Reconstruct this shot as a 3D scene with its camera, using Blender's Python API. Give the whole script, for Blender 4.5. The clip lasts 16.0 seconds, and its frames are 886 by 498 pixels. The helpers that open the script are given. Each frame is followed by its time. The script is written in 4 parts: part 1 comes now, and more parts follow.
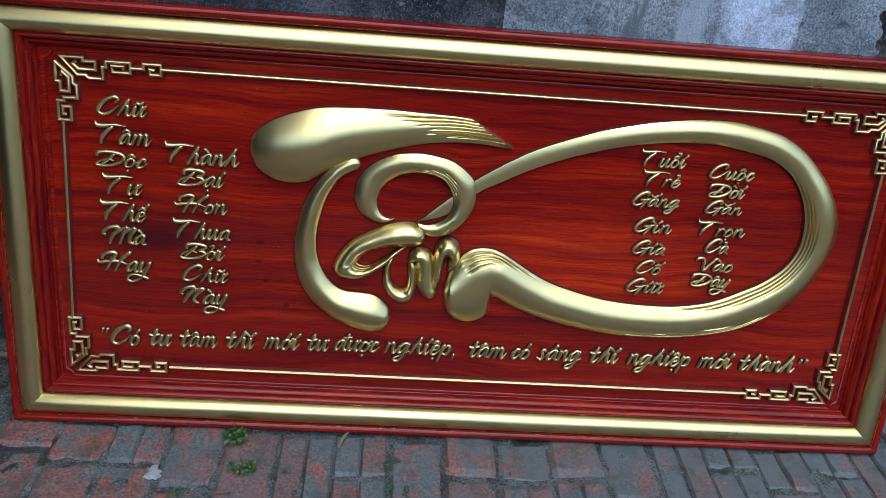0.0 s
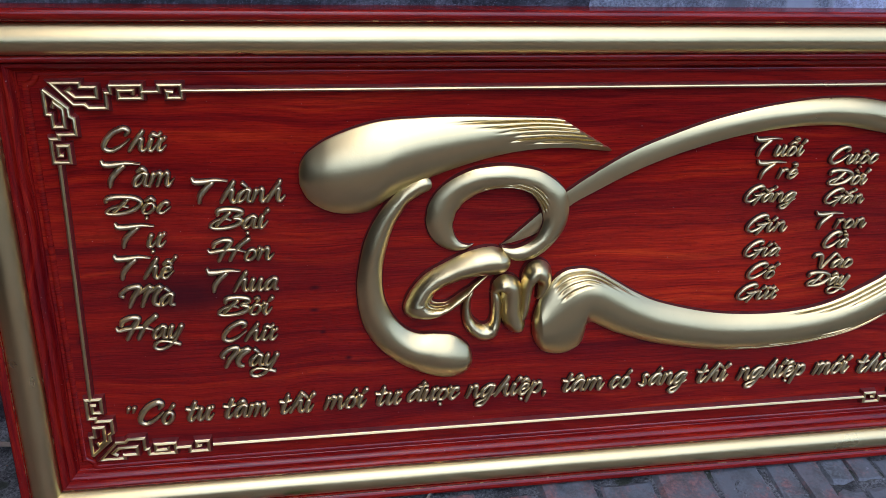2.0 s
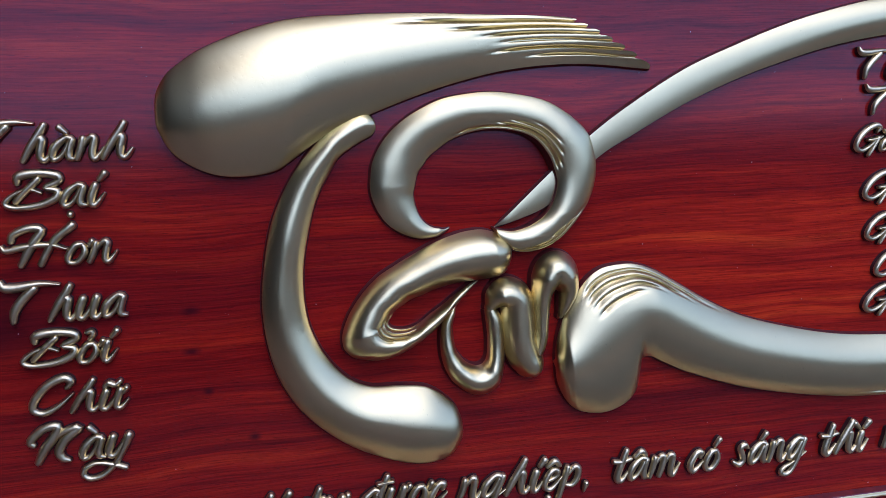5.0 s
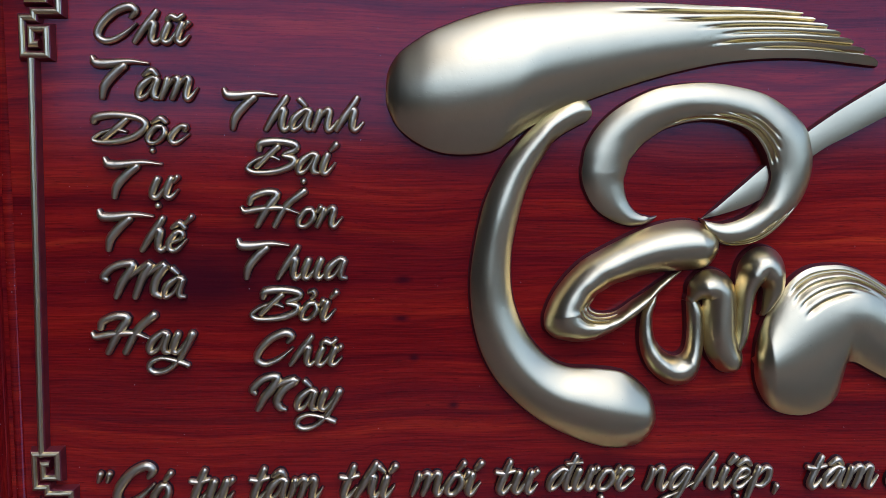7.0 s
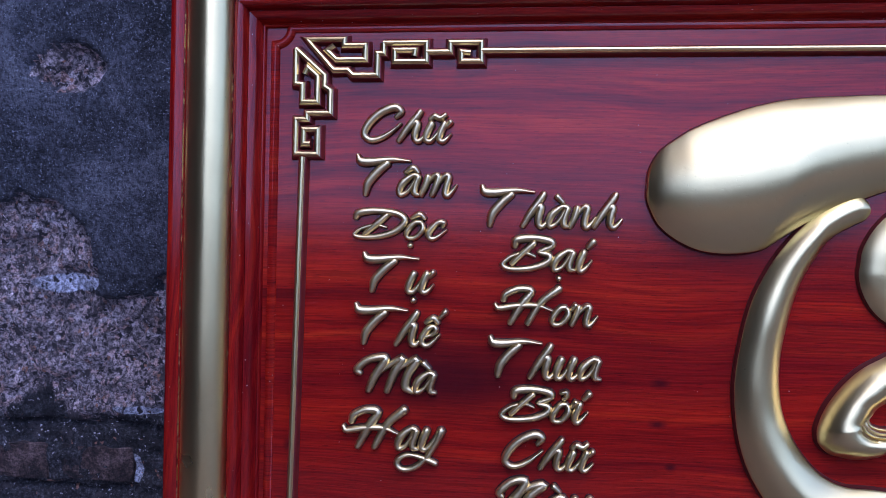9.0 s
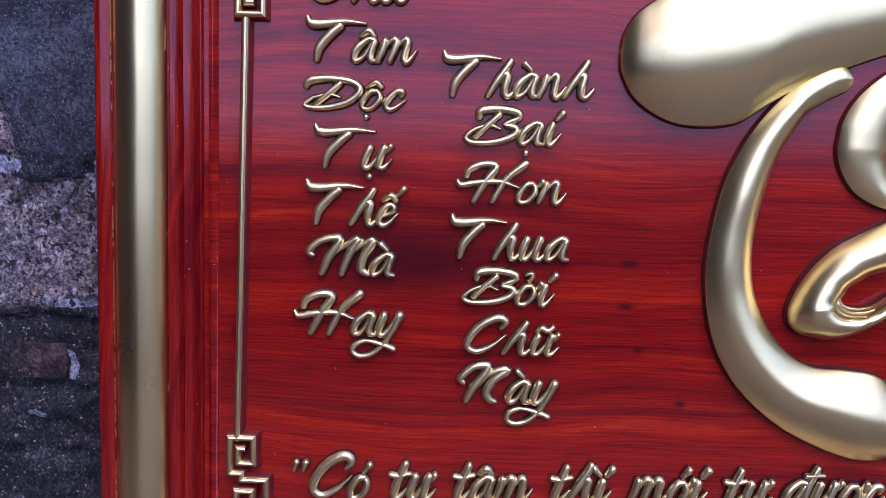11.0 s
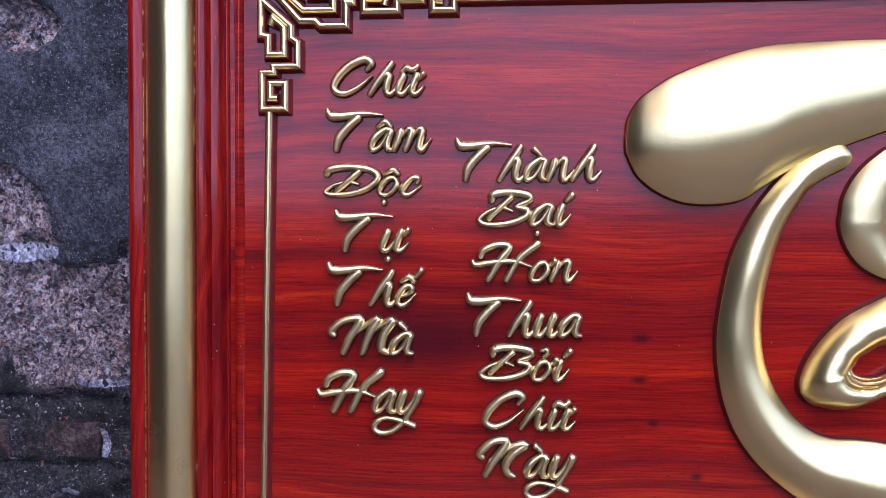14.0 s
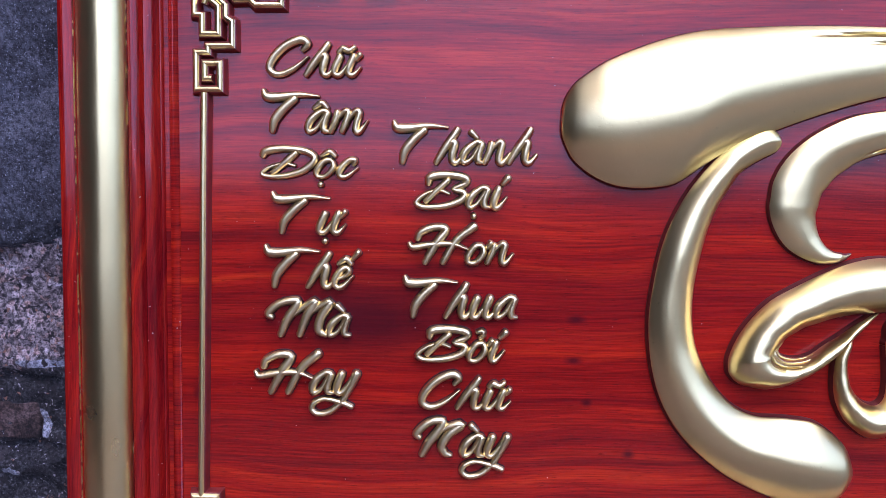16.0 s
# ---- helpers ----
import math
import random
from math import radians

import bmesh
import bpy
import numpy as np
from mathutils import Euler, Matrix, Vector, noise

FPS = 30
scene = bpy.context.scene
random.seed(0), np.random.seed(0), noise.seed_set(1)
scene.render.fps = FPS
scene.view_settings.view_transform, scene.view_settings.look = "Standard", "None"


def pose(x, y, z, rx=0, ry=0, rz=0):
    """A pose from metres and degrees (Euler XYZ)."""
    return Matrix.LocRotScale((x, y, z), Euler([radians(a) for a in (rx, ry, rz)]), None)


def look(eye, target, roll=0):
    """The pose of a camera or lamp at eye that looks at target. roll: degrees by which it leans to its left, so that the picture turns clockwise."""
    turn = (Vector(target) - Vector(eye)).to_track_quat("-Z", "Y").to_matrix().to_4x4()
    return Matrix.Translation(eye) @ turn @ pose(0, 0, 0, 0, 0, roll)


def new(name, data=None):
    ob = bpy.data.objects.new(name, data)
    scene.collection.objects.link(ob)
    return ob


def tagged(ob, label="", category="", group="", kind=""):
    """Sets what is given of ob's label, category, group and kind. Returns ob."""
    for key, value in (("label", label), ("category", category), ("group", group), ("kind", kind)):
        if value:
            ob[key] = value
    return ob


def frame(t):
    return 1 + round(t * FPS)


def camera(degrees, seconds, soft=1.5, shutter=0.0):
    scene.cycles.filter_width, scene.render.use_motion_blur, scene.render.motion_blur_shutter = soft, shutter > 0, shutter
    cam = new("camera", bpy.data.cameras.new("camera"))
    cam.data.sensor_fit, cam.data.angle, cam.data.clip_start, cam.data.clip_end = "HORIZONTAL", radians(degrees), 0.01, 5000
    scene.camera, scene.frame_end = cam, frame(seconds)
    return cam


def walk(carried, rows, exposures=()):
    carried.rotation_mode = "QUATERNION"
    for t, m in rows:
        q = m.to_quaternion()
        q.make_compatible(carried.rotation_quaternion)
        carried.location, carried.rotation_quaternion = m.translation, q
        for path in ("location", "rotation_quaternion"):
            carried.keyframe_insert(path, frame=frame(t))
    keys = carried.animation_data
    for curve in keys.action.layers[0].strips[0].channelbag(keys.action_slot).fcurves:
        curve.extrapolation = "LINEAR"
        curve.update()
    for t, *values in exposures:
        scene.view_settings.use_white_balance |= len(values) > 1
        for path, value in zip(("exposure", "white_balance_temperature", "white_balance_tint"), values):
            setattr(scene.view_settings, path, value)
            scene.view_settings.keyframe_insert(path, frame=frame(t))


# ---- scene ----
cam = camera(55.2, 16.0, soft=0.62)
# The plaque leans back against the wall; the path is told in the plaque's own axes.
LEAN = 11.0
LEANED = pose(0, 0, 0.0167, -LEAN, 0, 0)
PATH = [
    (0, (-0.186, -1.548, 0.914), (-0.04, 0.338, 0.265), 4.7),
    (0.5, (-0.193, -1.54, 0.911), (-0.057, 0.34, 0.244), 5.5),
    (1, (-0.236, -1.502, 0.916), (-0.123, 0.373, 0.23), 6.4),
    (1.5, (-0.387, -1.387, 0.918), (-0.234, 0.479, 0.214), 5.0),
    (2, (-0.423, -1.236, 0.923), (-0.11, 0.599, 0.192), 1.3),
    (2.5, (-0.358, -0.991, 0.873), (0.123, 0.78, 0.077), -0.6),
    (3, (-0.376, -0.82, 0.676), (0.236, 0.989, 0.082), -1.2),
    (3.5, (-0.385, -0.816, 0.512), (0.245, 1.063, 0.245), -3.9),
    (3.7, (-0.369, -0.817, 0.508), (0.224, 1.077, 0.252), -4.1),
    (6, (-0.335, -0.83, 0.515), (-0.048, 1.138, 0.307), -0.7),
    (6.5, (-0.364, -0.836, 0.513), (-0.152, 1.142, 0.306), -0.1),
    (7, (-0.418, -0.835, 0.496), (-0.32, 1.15, 0.279), 0.4),
    (7.5, (-0.467, -0.822, 0.498), (-0.533, 1.166, 0.288), 1.1),
    (8, (-0.514, -0.816, 0.495), (-0.645, 1.173, 0.328), 1.8),
    (8.5, (-0.527, -0.816, 0.503), (-0.722, 1.172, 0.411), 1.3),
    (8.7, (-0.529, -0.82, 0.501), (-0.758, 1.167, 0.497), 1.1),
    (10.8, (-0.546, -0.783, 0.466), (-0.668, 1.209, 0.331), 1.8),
    (11, (-0.551, -0.768, 0.456), (-0.639, 1.221, 0.266), 1.4),
    (11.5, (-0.543, -0.741, 0.424), (-0.606, 1.235, 0.126), -0.1),
    (12, (-0.542, -0.728, 0.407), (-0.592, 1.231, 0.006), -2.2),
    (12.5, (-0.536, -0.721, 0.394), (-0.58, 1.22, -0.086), -3.6),
    (13, (-0.538, -0.74, 0.416), (-0.627, 1.221, 0.034), -1.5),
    (13.5, (-0.537, -0.774, 0.475), (-0.755, 1.205, 0.293), 0.2),
    (14, (-0.54, -0.796, 0.475), (-0.693, 1.197, 0.428), 0.1),
    (14.5, (-0.53, -0.793, 0.486), (-0.627, 1.203, 0.394), 0.3),
    (15, (-0.52, -0.795, 0.486), (-0.614, 1.2, 0.383), 0.3),
    (15.5, (-0.517, -0.797, 0.49), (-0.601, 1.197, 0.375), 0.3),
    (16, (-0.513, -0.797, 0.487), (-0.585, 1.198, 0.369), 0.3),
]
EXPOSURES = [
    (0.0, -0.03, 6300, 4), (1.5, -0.08, 6120, 11), (2.0, -0.18, 5900, 24), (2.5, -0.42, 5480, 33), (3.0, -0.36, 5250, 34), (3.7, -0.24, 5100, 30), (7.0, -0.40, 4950, 30), (8.0, -0.27, 4950, 31), (8.7, 0.0, 5100, 34),
    (10.8, 0.44, 5600, 40), (11.0, 0.44, 5650, 40), (12.0, 0.68, 5450, 37), (13.0, 0.70, 5550, 35), (14.0, 0.75, 6100, 34), (15.0, 0.81, 5850, 36), (16.0, 0.82, 5720, 36),
]
walk(cam, [(t, LEANED @ look(eye, target, roll)) for t, eye, target, roll in PATH], EXPOSURES)

# ---- light: an open, hazy sky over a yard ----
world = bpy.data.worlds.new("sky")
scene.world = world
world.use_nodes = True
wn = world.node_tree.nodes
sky = wn.new("ShaderNodeTexSky")
sky.sky_type, sky.sun_disc = "NISHITA", False
sky.sun_elevation, sky.sun_rotation = radians(64), radians(178)
sky.air_density, sky.dust_density, sky.ozone_density = 1.0, 1.4, 2.2
wn["Background"].inputs[1].default_value = 0.39
world.node_tree.links.new(sky.outputs[0], wn["Background"].inputs[0])
sun = new("sun", bpy.data.lights.new("sun", "SUN"))
sun.data.energy, sun.data.angle, sun.data.color = 1.3, radians(85), (0.86, 0.94, 1.0)
sun.matrix_world = look((0.1, -2.7, 6.0), (0, 0, 0))


# ---- materials ----
def shader(name):
    m = bpy.data.materials.new(name)
    m.use_nodes = True
    t = m.node_tree
    return m, t, t.nodes["Principled BSDF"]


def node(t, kind, **values):
    n = t.nodes.new(kind)
    for key, v in values.items():
        n.inputs[key.replace("_", " ")].default_value = v
    return n


def coords(t, scale, bend=0.0):
    """Object coordinates, scaled; bend sways them first, as growth sways the grain of wood."""
    c, mp = t.nodes.new("ShaderNodeTexCoord"), node(t, "ShaderNodeMapping", Scale=scale)
    at = c.outputs["Object"]
    if bend:
        sway, push = node(t, "ShaderNodeTexNoise", Scale=3.2, Detail=2.0), t.nodes.new("ShaderNodeVectorMath")
        push.operation, push.inputs[1].default_value = "MULTIPLY_ADD", (bend, bend, bend)
        t.links.new(at, sway.inputs["Vector"])
        t.links.new(sway.outputs["Color"], push.inputs[0])
        t.links.new(at, push.inputs[2])
        at = push.outputs[0]
    t.links.new(at, mp.inputs["Vector"])
    return mp.outputs[0]


def noise_of(t, scale, size=1.0, detail=5.0, distortion=0.0, rough=0.55, bend=0.0):
    n = node(t, "ShaderNodeTexNoise", Scale=size, Detail=detail, Distortion=distortion, Roughness=rough)
    t.links.new(coords(t, scale, bend), n.inputs["Vector"])
    return n.outputs["Fac"]


def ramp(t, fac, stops):
    r = t.nodes.new("ShaderNodeValToRGB")
    while len(r.color_ramp.elements) < len(stops):
        r.color_ramp.elements.new(0.5)
    for e, (p, c) in zip(r.color_ramp.elements, stops):
        e.position, e.color = p, (*c, 1) if len(c) == 3 else c
    t.links.new(fac, r.inputs[0])
    return r.outputs[0]


def grey(a, b):
    return [(a, (0, 0, 0)), (b, (1, 1, 1))]


def blend(t, fac, a, b, kind="MIX"):
    n = t.nodes.new("ShaderNodeMix")
    n.data_type, n.blend_type = "RGBA", kind
    for socket, v in ((n.inputs["Factor"], fac), (n.inputs[6], a), (n.inputs[7], b)):
        if isinstance(v, (int, float)):
            socket.default_value = v
        elif isinstance(v, tuple):
            socket.default_value = (*v, 1)
        else:
            t.links.new(v, socket)
    return n.outputs[2]


def relief_of(t, b, height, strength, distance):
    n = node(t, "ShaderNodeBump", Strength=strength, Distance=distance)
    t.links.new(height, n.inputs["Height"])
    t.links.new(n.outputs[0], b.inputs["Normal"])


def spot(t, x, z, rx, rz):
    """A soft round mark on the panel: 1 in its middle, 0 outside."""
    c = t.nodes.new("ShaderNodeTexCoord")
    mp = t.nodes.new("ShaderNodeMapping")
    mp.inputs["Location"].default_value = (-x / rx, 0, -z / rz)
    mp.inputs["Scale"].default_value = (1 / rx, 0, 1 / rz)
    t.links.new(c.outputs["Object"], mp.inputs["Vector"])
    g = t.nodes.new("ShaderNodeTexGradient")
    g.gradient_type = "SPHERICAL"
    t.links.new(mp.outputs[0], g.inputs[0])
    return g.outputs["Fac"]


def wood(name, along, marks=(), tight=1.0, heart=()):
    """Red lacquered wood with the grain along x (0) or z (2)."""
    m, t, b = shader(name)
    pick = lambda a, c: (a * tight, 6.0 * tight, c * tight) if along == 0 else (c * tight, 6.0 * tight, a * tight)
    # slow figure, growth bands, thin dark streaks, fibres and short open pores
    figure = noise_of(t, pick(0.8, 9.5), 1.0, 4.0, 0.3, 0.55, 0.06)
    band = noise_of(t, pick(1.6, 56.0), 1.0, 6.0, 0.3, 0.62, 0.08)
    streak = noise_of(t, pick(1.1, 130.0), 1.0, 4.0, 0.2, 0.6, 0.03)
    fine = noise_of(t, pick(13.0, 520.0), 1.0, 4.0, 0.2, 0.7, 0.02)
    pores = noise_of(t, pick(70.0, 1000.0), 1.0, 1.0, 0.1, 0.5, 0.03)
    col = ramp(t, band, [(0.30, (0.105, 0.0030, 0.0032)), (0.43, (0.188, 0.0056, 0.0036)), (0.55, (0.248, 0.0092, 0.0037)), (0.70, (0.325, 0.0200, 0.0044))])
    col = blend(t, ramp(t, figure, [(0.34, (0.5, 0.5, 0.5)), (0.50, (0, 0, 0))]), col, (0.088, 0.0028, 0.0056))
    col = blend(t, ramp(t, streak, [(0.32, (0.42, 0.42, 0.42)), (0.44, (0, 0, 0))]), col, (0.048, 0.0026, 0.0046))
    col = blend(t, 0.66, col, ramp(t, fine, [(0.38, (0.52, 0.45, 0.47)), (0.60, (1.27, 1.25, 1.1))]), "MULTIPLY")
    col = blend(t, ramp(t, pores, [(0.29, (0.45, 0.45, 0.45)), (0.36, (0, 0, 0))]), col, (0.024, 0.002, 0.003))
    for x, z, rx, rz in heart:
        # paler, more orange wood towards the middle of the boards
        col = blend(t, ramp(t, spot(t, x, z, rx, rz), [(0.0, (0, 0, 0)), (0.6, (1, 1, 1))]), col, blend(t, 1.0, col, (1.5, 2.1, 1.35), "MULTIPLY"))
    for x, z, rx, rz in marks:
        col = blend(t, ramp(t, spot(t, x, z, rx, rz), [(0.0, (0, 0, 0)), (0.8, (0.85, 0.85, 0.85))]), col, (0.040, 0.0028, 0.005))
    dust = noise_of(t, (300, 300, 300), 1.0, 1.0)
    col = blend(t, ramp(t, dust, [(0.78, (0, 0, 0)), (0.81, (0.5, 0.5, 0.5))]), col, (0.5, 0.42, 0.38))
    t.links.new(col, b.inputs["Base Color"])
    t.links.new(ramp(t, fine, [(0.3, (0.42, 0.42, 0.42)), (0.7, (0.55, 0.55, 0.55))]), b.inputs["Roughness"])
    b.inputs["Specular IOR Level"].default_value = 0.0
    b.inputs["Coat Weight"].default_value, b.inputs["Coat Roughness"].default_value, b.inputs["Coat IOR"].default_value = 0.62, 0.14, 1.5
    relief_of(t, b, fine, 0.2, 0.002)
    return m


def gilt(name, bare=0.49, tone=(0.690, 0.560, 0.255), flakes=False, rough=(0.27, 0.34)):
    """Gold paint rubbed to a satin, with small pits and dents; flakes: worn off to the red ground in places."""
    m, t, b = shader(name)
    cloud, fine = noise_of(t, (9, 9, 9), 1.0, 4.0), noise_of(t, (420, 420, 420), 1.0, 2.0)
    col = blend(t, ramp(t, cloud, grey(0.35, 0.7)), tone, tuple(c * 0.90 for c in tone))
    dents = noise_of(t, (95, 95, 95), 1.0, 2.0)
    b.inputs["Metallic"].default_value = 1.0
    t.links.new(ramp(t, cloud, [(0.3, (rough[0],) * 3), (0.7, (rough[1],) * 3)]), b.inputs["Roughness"])
    specks = noise_of(t, (300, 300, 300), 1.0, 1.0)
    col = blend(t, ramp(t, specks, [(0.77, (0, 0, 0)), (0.81, (0.35, 0.35, 0.35))]), col, tuple(c * 0.4 for c in tone))
    if flakes:
        gone = ramp(t, noise_of(t, (34, 34, 34), 1.0, 4.0, 0.0, 0.7), grey(bare, bare + 0.05))
        col = blend(t, gone, (0.10, 0.008, 0.004), (0.62, 0.47, 0.21))
        t.links.new(gone, b.inputs["Metallic"])
    t.links.new(col, b.inputs["Base Color"])
    pits = ramp(t, noise_of(t, (330, 330, 330), 1.0, 0.0), grey(0.20, 0.27))
    relief_of(t, b, blend(t, 0.5, blend(t, 0.25, ramp(t, dents, grey(0.25, 0.5)), fine), pits), 0.085, 0.0015)
    return m


KNOTS = [(-0.416, 0.374, 0.012, 0.006), (-0.418, 0.335, 0.011, 0.005), (-0.612, 0.372, 0.115, 0.055), (-0.365, 0.246, 0.008, 0.006), (-0.405, 0.295, 0.007, 0.005), (-0.775, 0.300, 0.008, 0.008)]
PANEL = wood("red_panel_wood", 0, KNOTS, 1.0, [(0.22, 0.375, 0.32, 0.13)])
WOOD_X, WOOD_Z = wood("red_wood_lengthwise", 0, (), 2.6), wood("red_wood_upright", 2, (), 2.6)
GILT = gilt("pale_gold_paint")
GILT_SCRIPT = gilt("matt_gold_paint", tone=(0.680, 0.550, 0.280), rough=(0.30, 0.38))
GILT_EDGE = gilt("flaked_gold_edge", flakes=True)
GILT_FLECK = gilt("worn_gold_flecks", 0.57, flakes=True)
FOOT, ft, fb = shader("red_brown_carved_flank")
ft.links.new(ramp(ft, noise_of(ft, (70, 70, 70)), [(0.3, (0.075, 0.005, 0.005)), (0.7, (0.16, 0.012, 0.007))]), fb.inputs["Base Color"])
fb.inputs["Roughness"].default_value, fb.inputs["Coat Weight"].default_value = 0.5, 0.25


def masonry(name, stops, size, bump, rough=0.9, extra=(), gritty=0.75, cells=(), lower=(), smear=()):
    m, t, b = shader(name)
    big, fine = noise_of(t, (size,) * 3, 1.0, 10.0, 0.4, 0.74), noise_of(t, (240,) * 3, 1.0, 4.0, 0.0, 0.75)
    col = ramp(t, big, stops)
    col = blend(t, gritty, col, ramp(t, fine, [(0.40, (0.16, 0.16, 0.18)), (0.60, (1.75, 1.75, 1.75))]), "MULTIPLY")
    if cells:
        # a crumbled aggregate: every little stone its own tone
        stones = node(t, "ShaderNodeTexVoronoi", Scale=1.0)
        t.links.new(coords(t, (cells[0],) * 3, 0.02), stones.inputs["Vector"])
        col = blend(t, cells[1], col, ramp(t, stones.outputs["Color"], cells[2]), "MIX")
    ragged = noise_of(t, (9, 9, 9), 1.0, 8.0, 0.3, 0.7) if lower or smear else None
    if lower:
        # below a ragged line near the ground the mortar turns darker
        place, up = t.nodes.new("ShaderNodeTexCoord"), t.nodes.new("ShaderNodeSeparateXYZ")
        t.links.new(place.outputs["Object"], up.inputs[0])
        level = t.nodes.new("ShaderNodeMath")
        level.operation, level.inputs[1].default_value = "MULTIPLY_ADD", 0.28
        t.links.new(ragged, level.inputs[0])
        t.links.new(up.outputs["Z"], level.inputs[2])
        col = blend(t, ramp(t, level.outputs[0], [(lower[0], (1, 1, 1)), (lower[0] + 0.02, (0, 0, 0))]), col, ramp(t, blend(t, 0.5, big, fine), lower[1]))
    for x, z, rx, rz, tone in smear:
        edge = t.nodes.new("ShaderNodeMath")
        edge.operation = "MULTIPLY"
        t.links.new(spot(t, x, z, rx, rz), edge.inputs[0])
        t.links.new(ragged, edge.inputs[1])
        col = blend(t, ramp(t, edge.outputs[0], grey(0.20, 0.24)), col, tone)
    if cells:
        col = blend(t, 0.7, col, ramp(t, fine, [(0.42, (0.18, 0.18, 0.20)), (0.58, (1.7, 1.7, 1.7))]), "MULTIPLY")
    for scale, a, c, tone in extra:
        col = blend(t, ramp(t, noise_of(t, scale, 1.0, 4.0, 0.15), grey(a, c)), col, tone)
    t.links.new(col, b.inputs["Base Color"])
    b.inputs["Roughness"].default_value = rough
    relief_of(t, b, blend(t, 0.5, big, fine), bump, 0.012)
    return m


PLASTER = masonry("weathered_grey_plaster", [(0.40, (0.011, 0.013, 0.018)), (0.5, (0.036, 0.039, 0.050)), (0.60, (0.092, 0.097, 0.114))], 7.0, 0.9,
                  extra=[((430, 430, 430), 0.60, 0.68, (0.24, 0.26, 0.31)), ((140, 140, 140), 0.56, 0.70, (0.11, 0.115, 0.14)), ((30, 30, 30), 0.68, 0.72, (0.22, 0.23, 0.27))])
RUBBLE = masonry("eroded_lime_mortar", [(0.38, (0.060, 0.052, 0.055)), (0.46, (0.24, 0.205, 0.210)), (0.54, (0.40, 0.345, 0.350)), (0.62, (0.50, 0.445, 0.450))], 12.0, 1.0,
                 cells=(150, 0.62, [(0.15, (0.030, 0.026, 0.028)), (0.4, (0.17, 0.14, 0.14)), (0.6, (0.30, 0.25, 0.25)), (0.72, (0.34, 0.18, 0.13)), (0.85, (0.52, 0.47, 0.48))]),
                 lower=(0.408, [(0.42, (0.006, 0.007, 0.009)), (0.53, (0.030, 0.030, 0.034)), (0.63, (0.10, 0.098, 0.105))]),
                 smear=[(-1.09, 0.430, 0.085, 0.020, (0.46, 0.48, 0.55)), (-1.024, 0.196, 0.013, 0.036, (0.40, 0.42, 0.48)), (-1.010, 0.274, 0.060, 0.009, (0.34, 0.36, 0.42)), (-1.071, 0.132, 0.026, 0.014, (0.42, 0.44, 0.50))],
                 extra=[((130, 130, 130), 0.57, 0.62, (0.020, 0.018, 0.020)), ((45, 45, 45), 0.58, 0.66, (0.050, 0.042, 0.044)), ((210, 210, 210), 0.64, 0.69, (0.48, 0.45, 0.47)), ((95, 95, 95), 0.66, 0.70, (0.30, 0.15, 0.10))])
DARK_MORTAR = masonry("dark_speckled_mortar", [(0.42, (0.006, 0.007, 0.009)), (0.53, (0.028, 0.028, 0.032)), (0.63, (0.085, 0.08, 0.085))], 12.0, 1.0,
               extra=[((40, 40, 40), 0.64, 0.68, (0.26, 0.27, 0.31)), ((190, 190, 190), 0.62, 0.67, (0.20, 0.20, 0.23)), ((90, 90, 90), 0.67, 0.70, (0.16, 0.07, 0.05))])
LIME = masonry("pale_limewashed_plaster", [(0.36, (0.125, 0.155, 0.182)), (0.48, (0.225, 0.270, 0.310)), (0.56, (0.300, 0.352, 0.400)), (0.66, (0.38, 0.440, 0.490))], 7.0, 1.0, gritty=0.55,
               extra=[((14, 14, 3), 0.57, 0.66, (0.40, 0.470, 0.540)), ((26, 26, 5), 0.62, 0.70, (0.16, 0.195, 0.22)), ((70, 70, 70), 0.67, 0.70, (0.05, 0.055, 0.06))])
LIMEWASH = masonry("white_limewash_smear", [(0.40, (0.25, 0.29, 0.36)), (0.5, (0.42, 0.49, 0.60)), (0.60, (0.52, 0.62, 0.76))], 10.0, 0.5, gritty=0.35)
STONE_BRICK = masonry("worn_wall_brick", [(0.42, (0.012, 0.010, 0.010)), (0.5, (0.06, 0.036, 0.031)), (0.6, (0.14, 0.095, 0.085))], 24.0, 1.0)
EARTH = masonry("packed_earth_joints", [(0.40, (0.040, 0.045, 0.042)), (0.5, (0.088, 0.096, 0.092)), (0.62, (0.150, 0.160, 0.158))], 14.0, 1.0,
                extra=[((11, 11, 11), 0.58, 0.64, (0.028, 0.038, 0.020)), ((95, 95, 95), 0.64, 0.68, (0.16, 0.16, 0.16))])

PAVER, pt, pb = shader("worn_red_paving_brick")
info = pt.nodes.new("ShaderNodeObjectInfo")
geo = pt.nodes.new("ShaderNodeNewGeometry")
worn = node(pt, "ShaderNodeTexNoise", Scale=17.0, Detail=10.0, Roughness=0.70, Distortion=0.6)
grain = node(pt, "ShaderNodeTexNoise", Scale=170.0, Detail=4.0)
pt.links.new(geo.outputs["Position"], worn.inputs["Vector"])
pt.links.new(geo.outputs["Position"], grain.inputs["Vector"])
red = ramp(pt, info.outputs["Random"], [(0.0, (0.150, 0.088, 0.080)), (0.35, (0.215, 0.084, 0.068)), (0.7, (0.275, 0.080, 0.058)), (1.0, (0.170, 0.096, 0.086))])
add = pt.nodes.new("ShaderNodeMath")
add.operation = "MULTIPLY_ADD"
add.inputs[1].default_value, add.inputs[2].default_value = 0.22, -0.11
pt.links.new(info.outputs["Random"], add.inputs[0])
shift = pt.nodes.new("ShaderNodeMath")
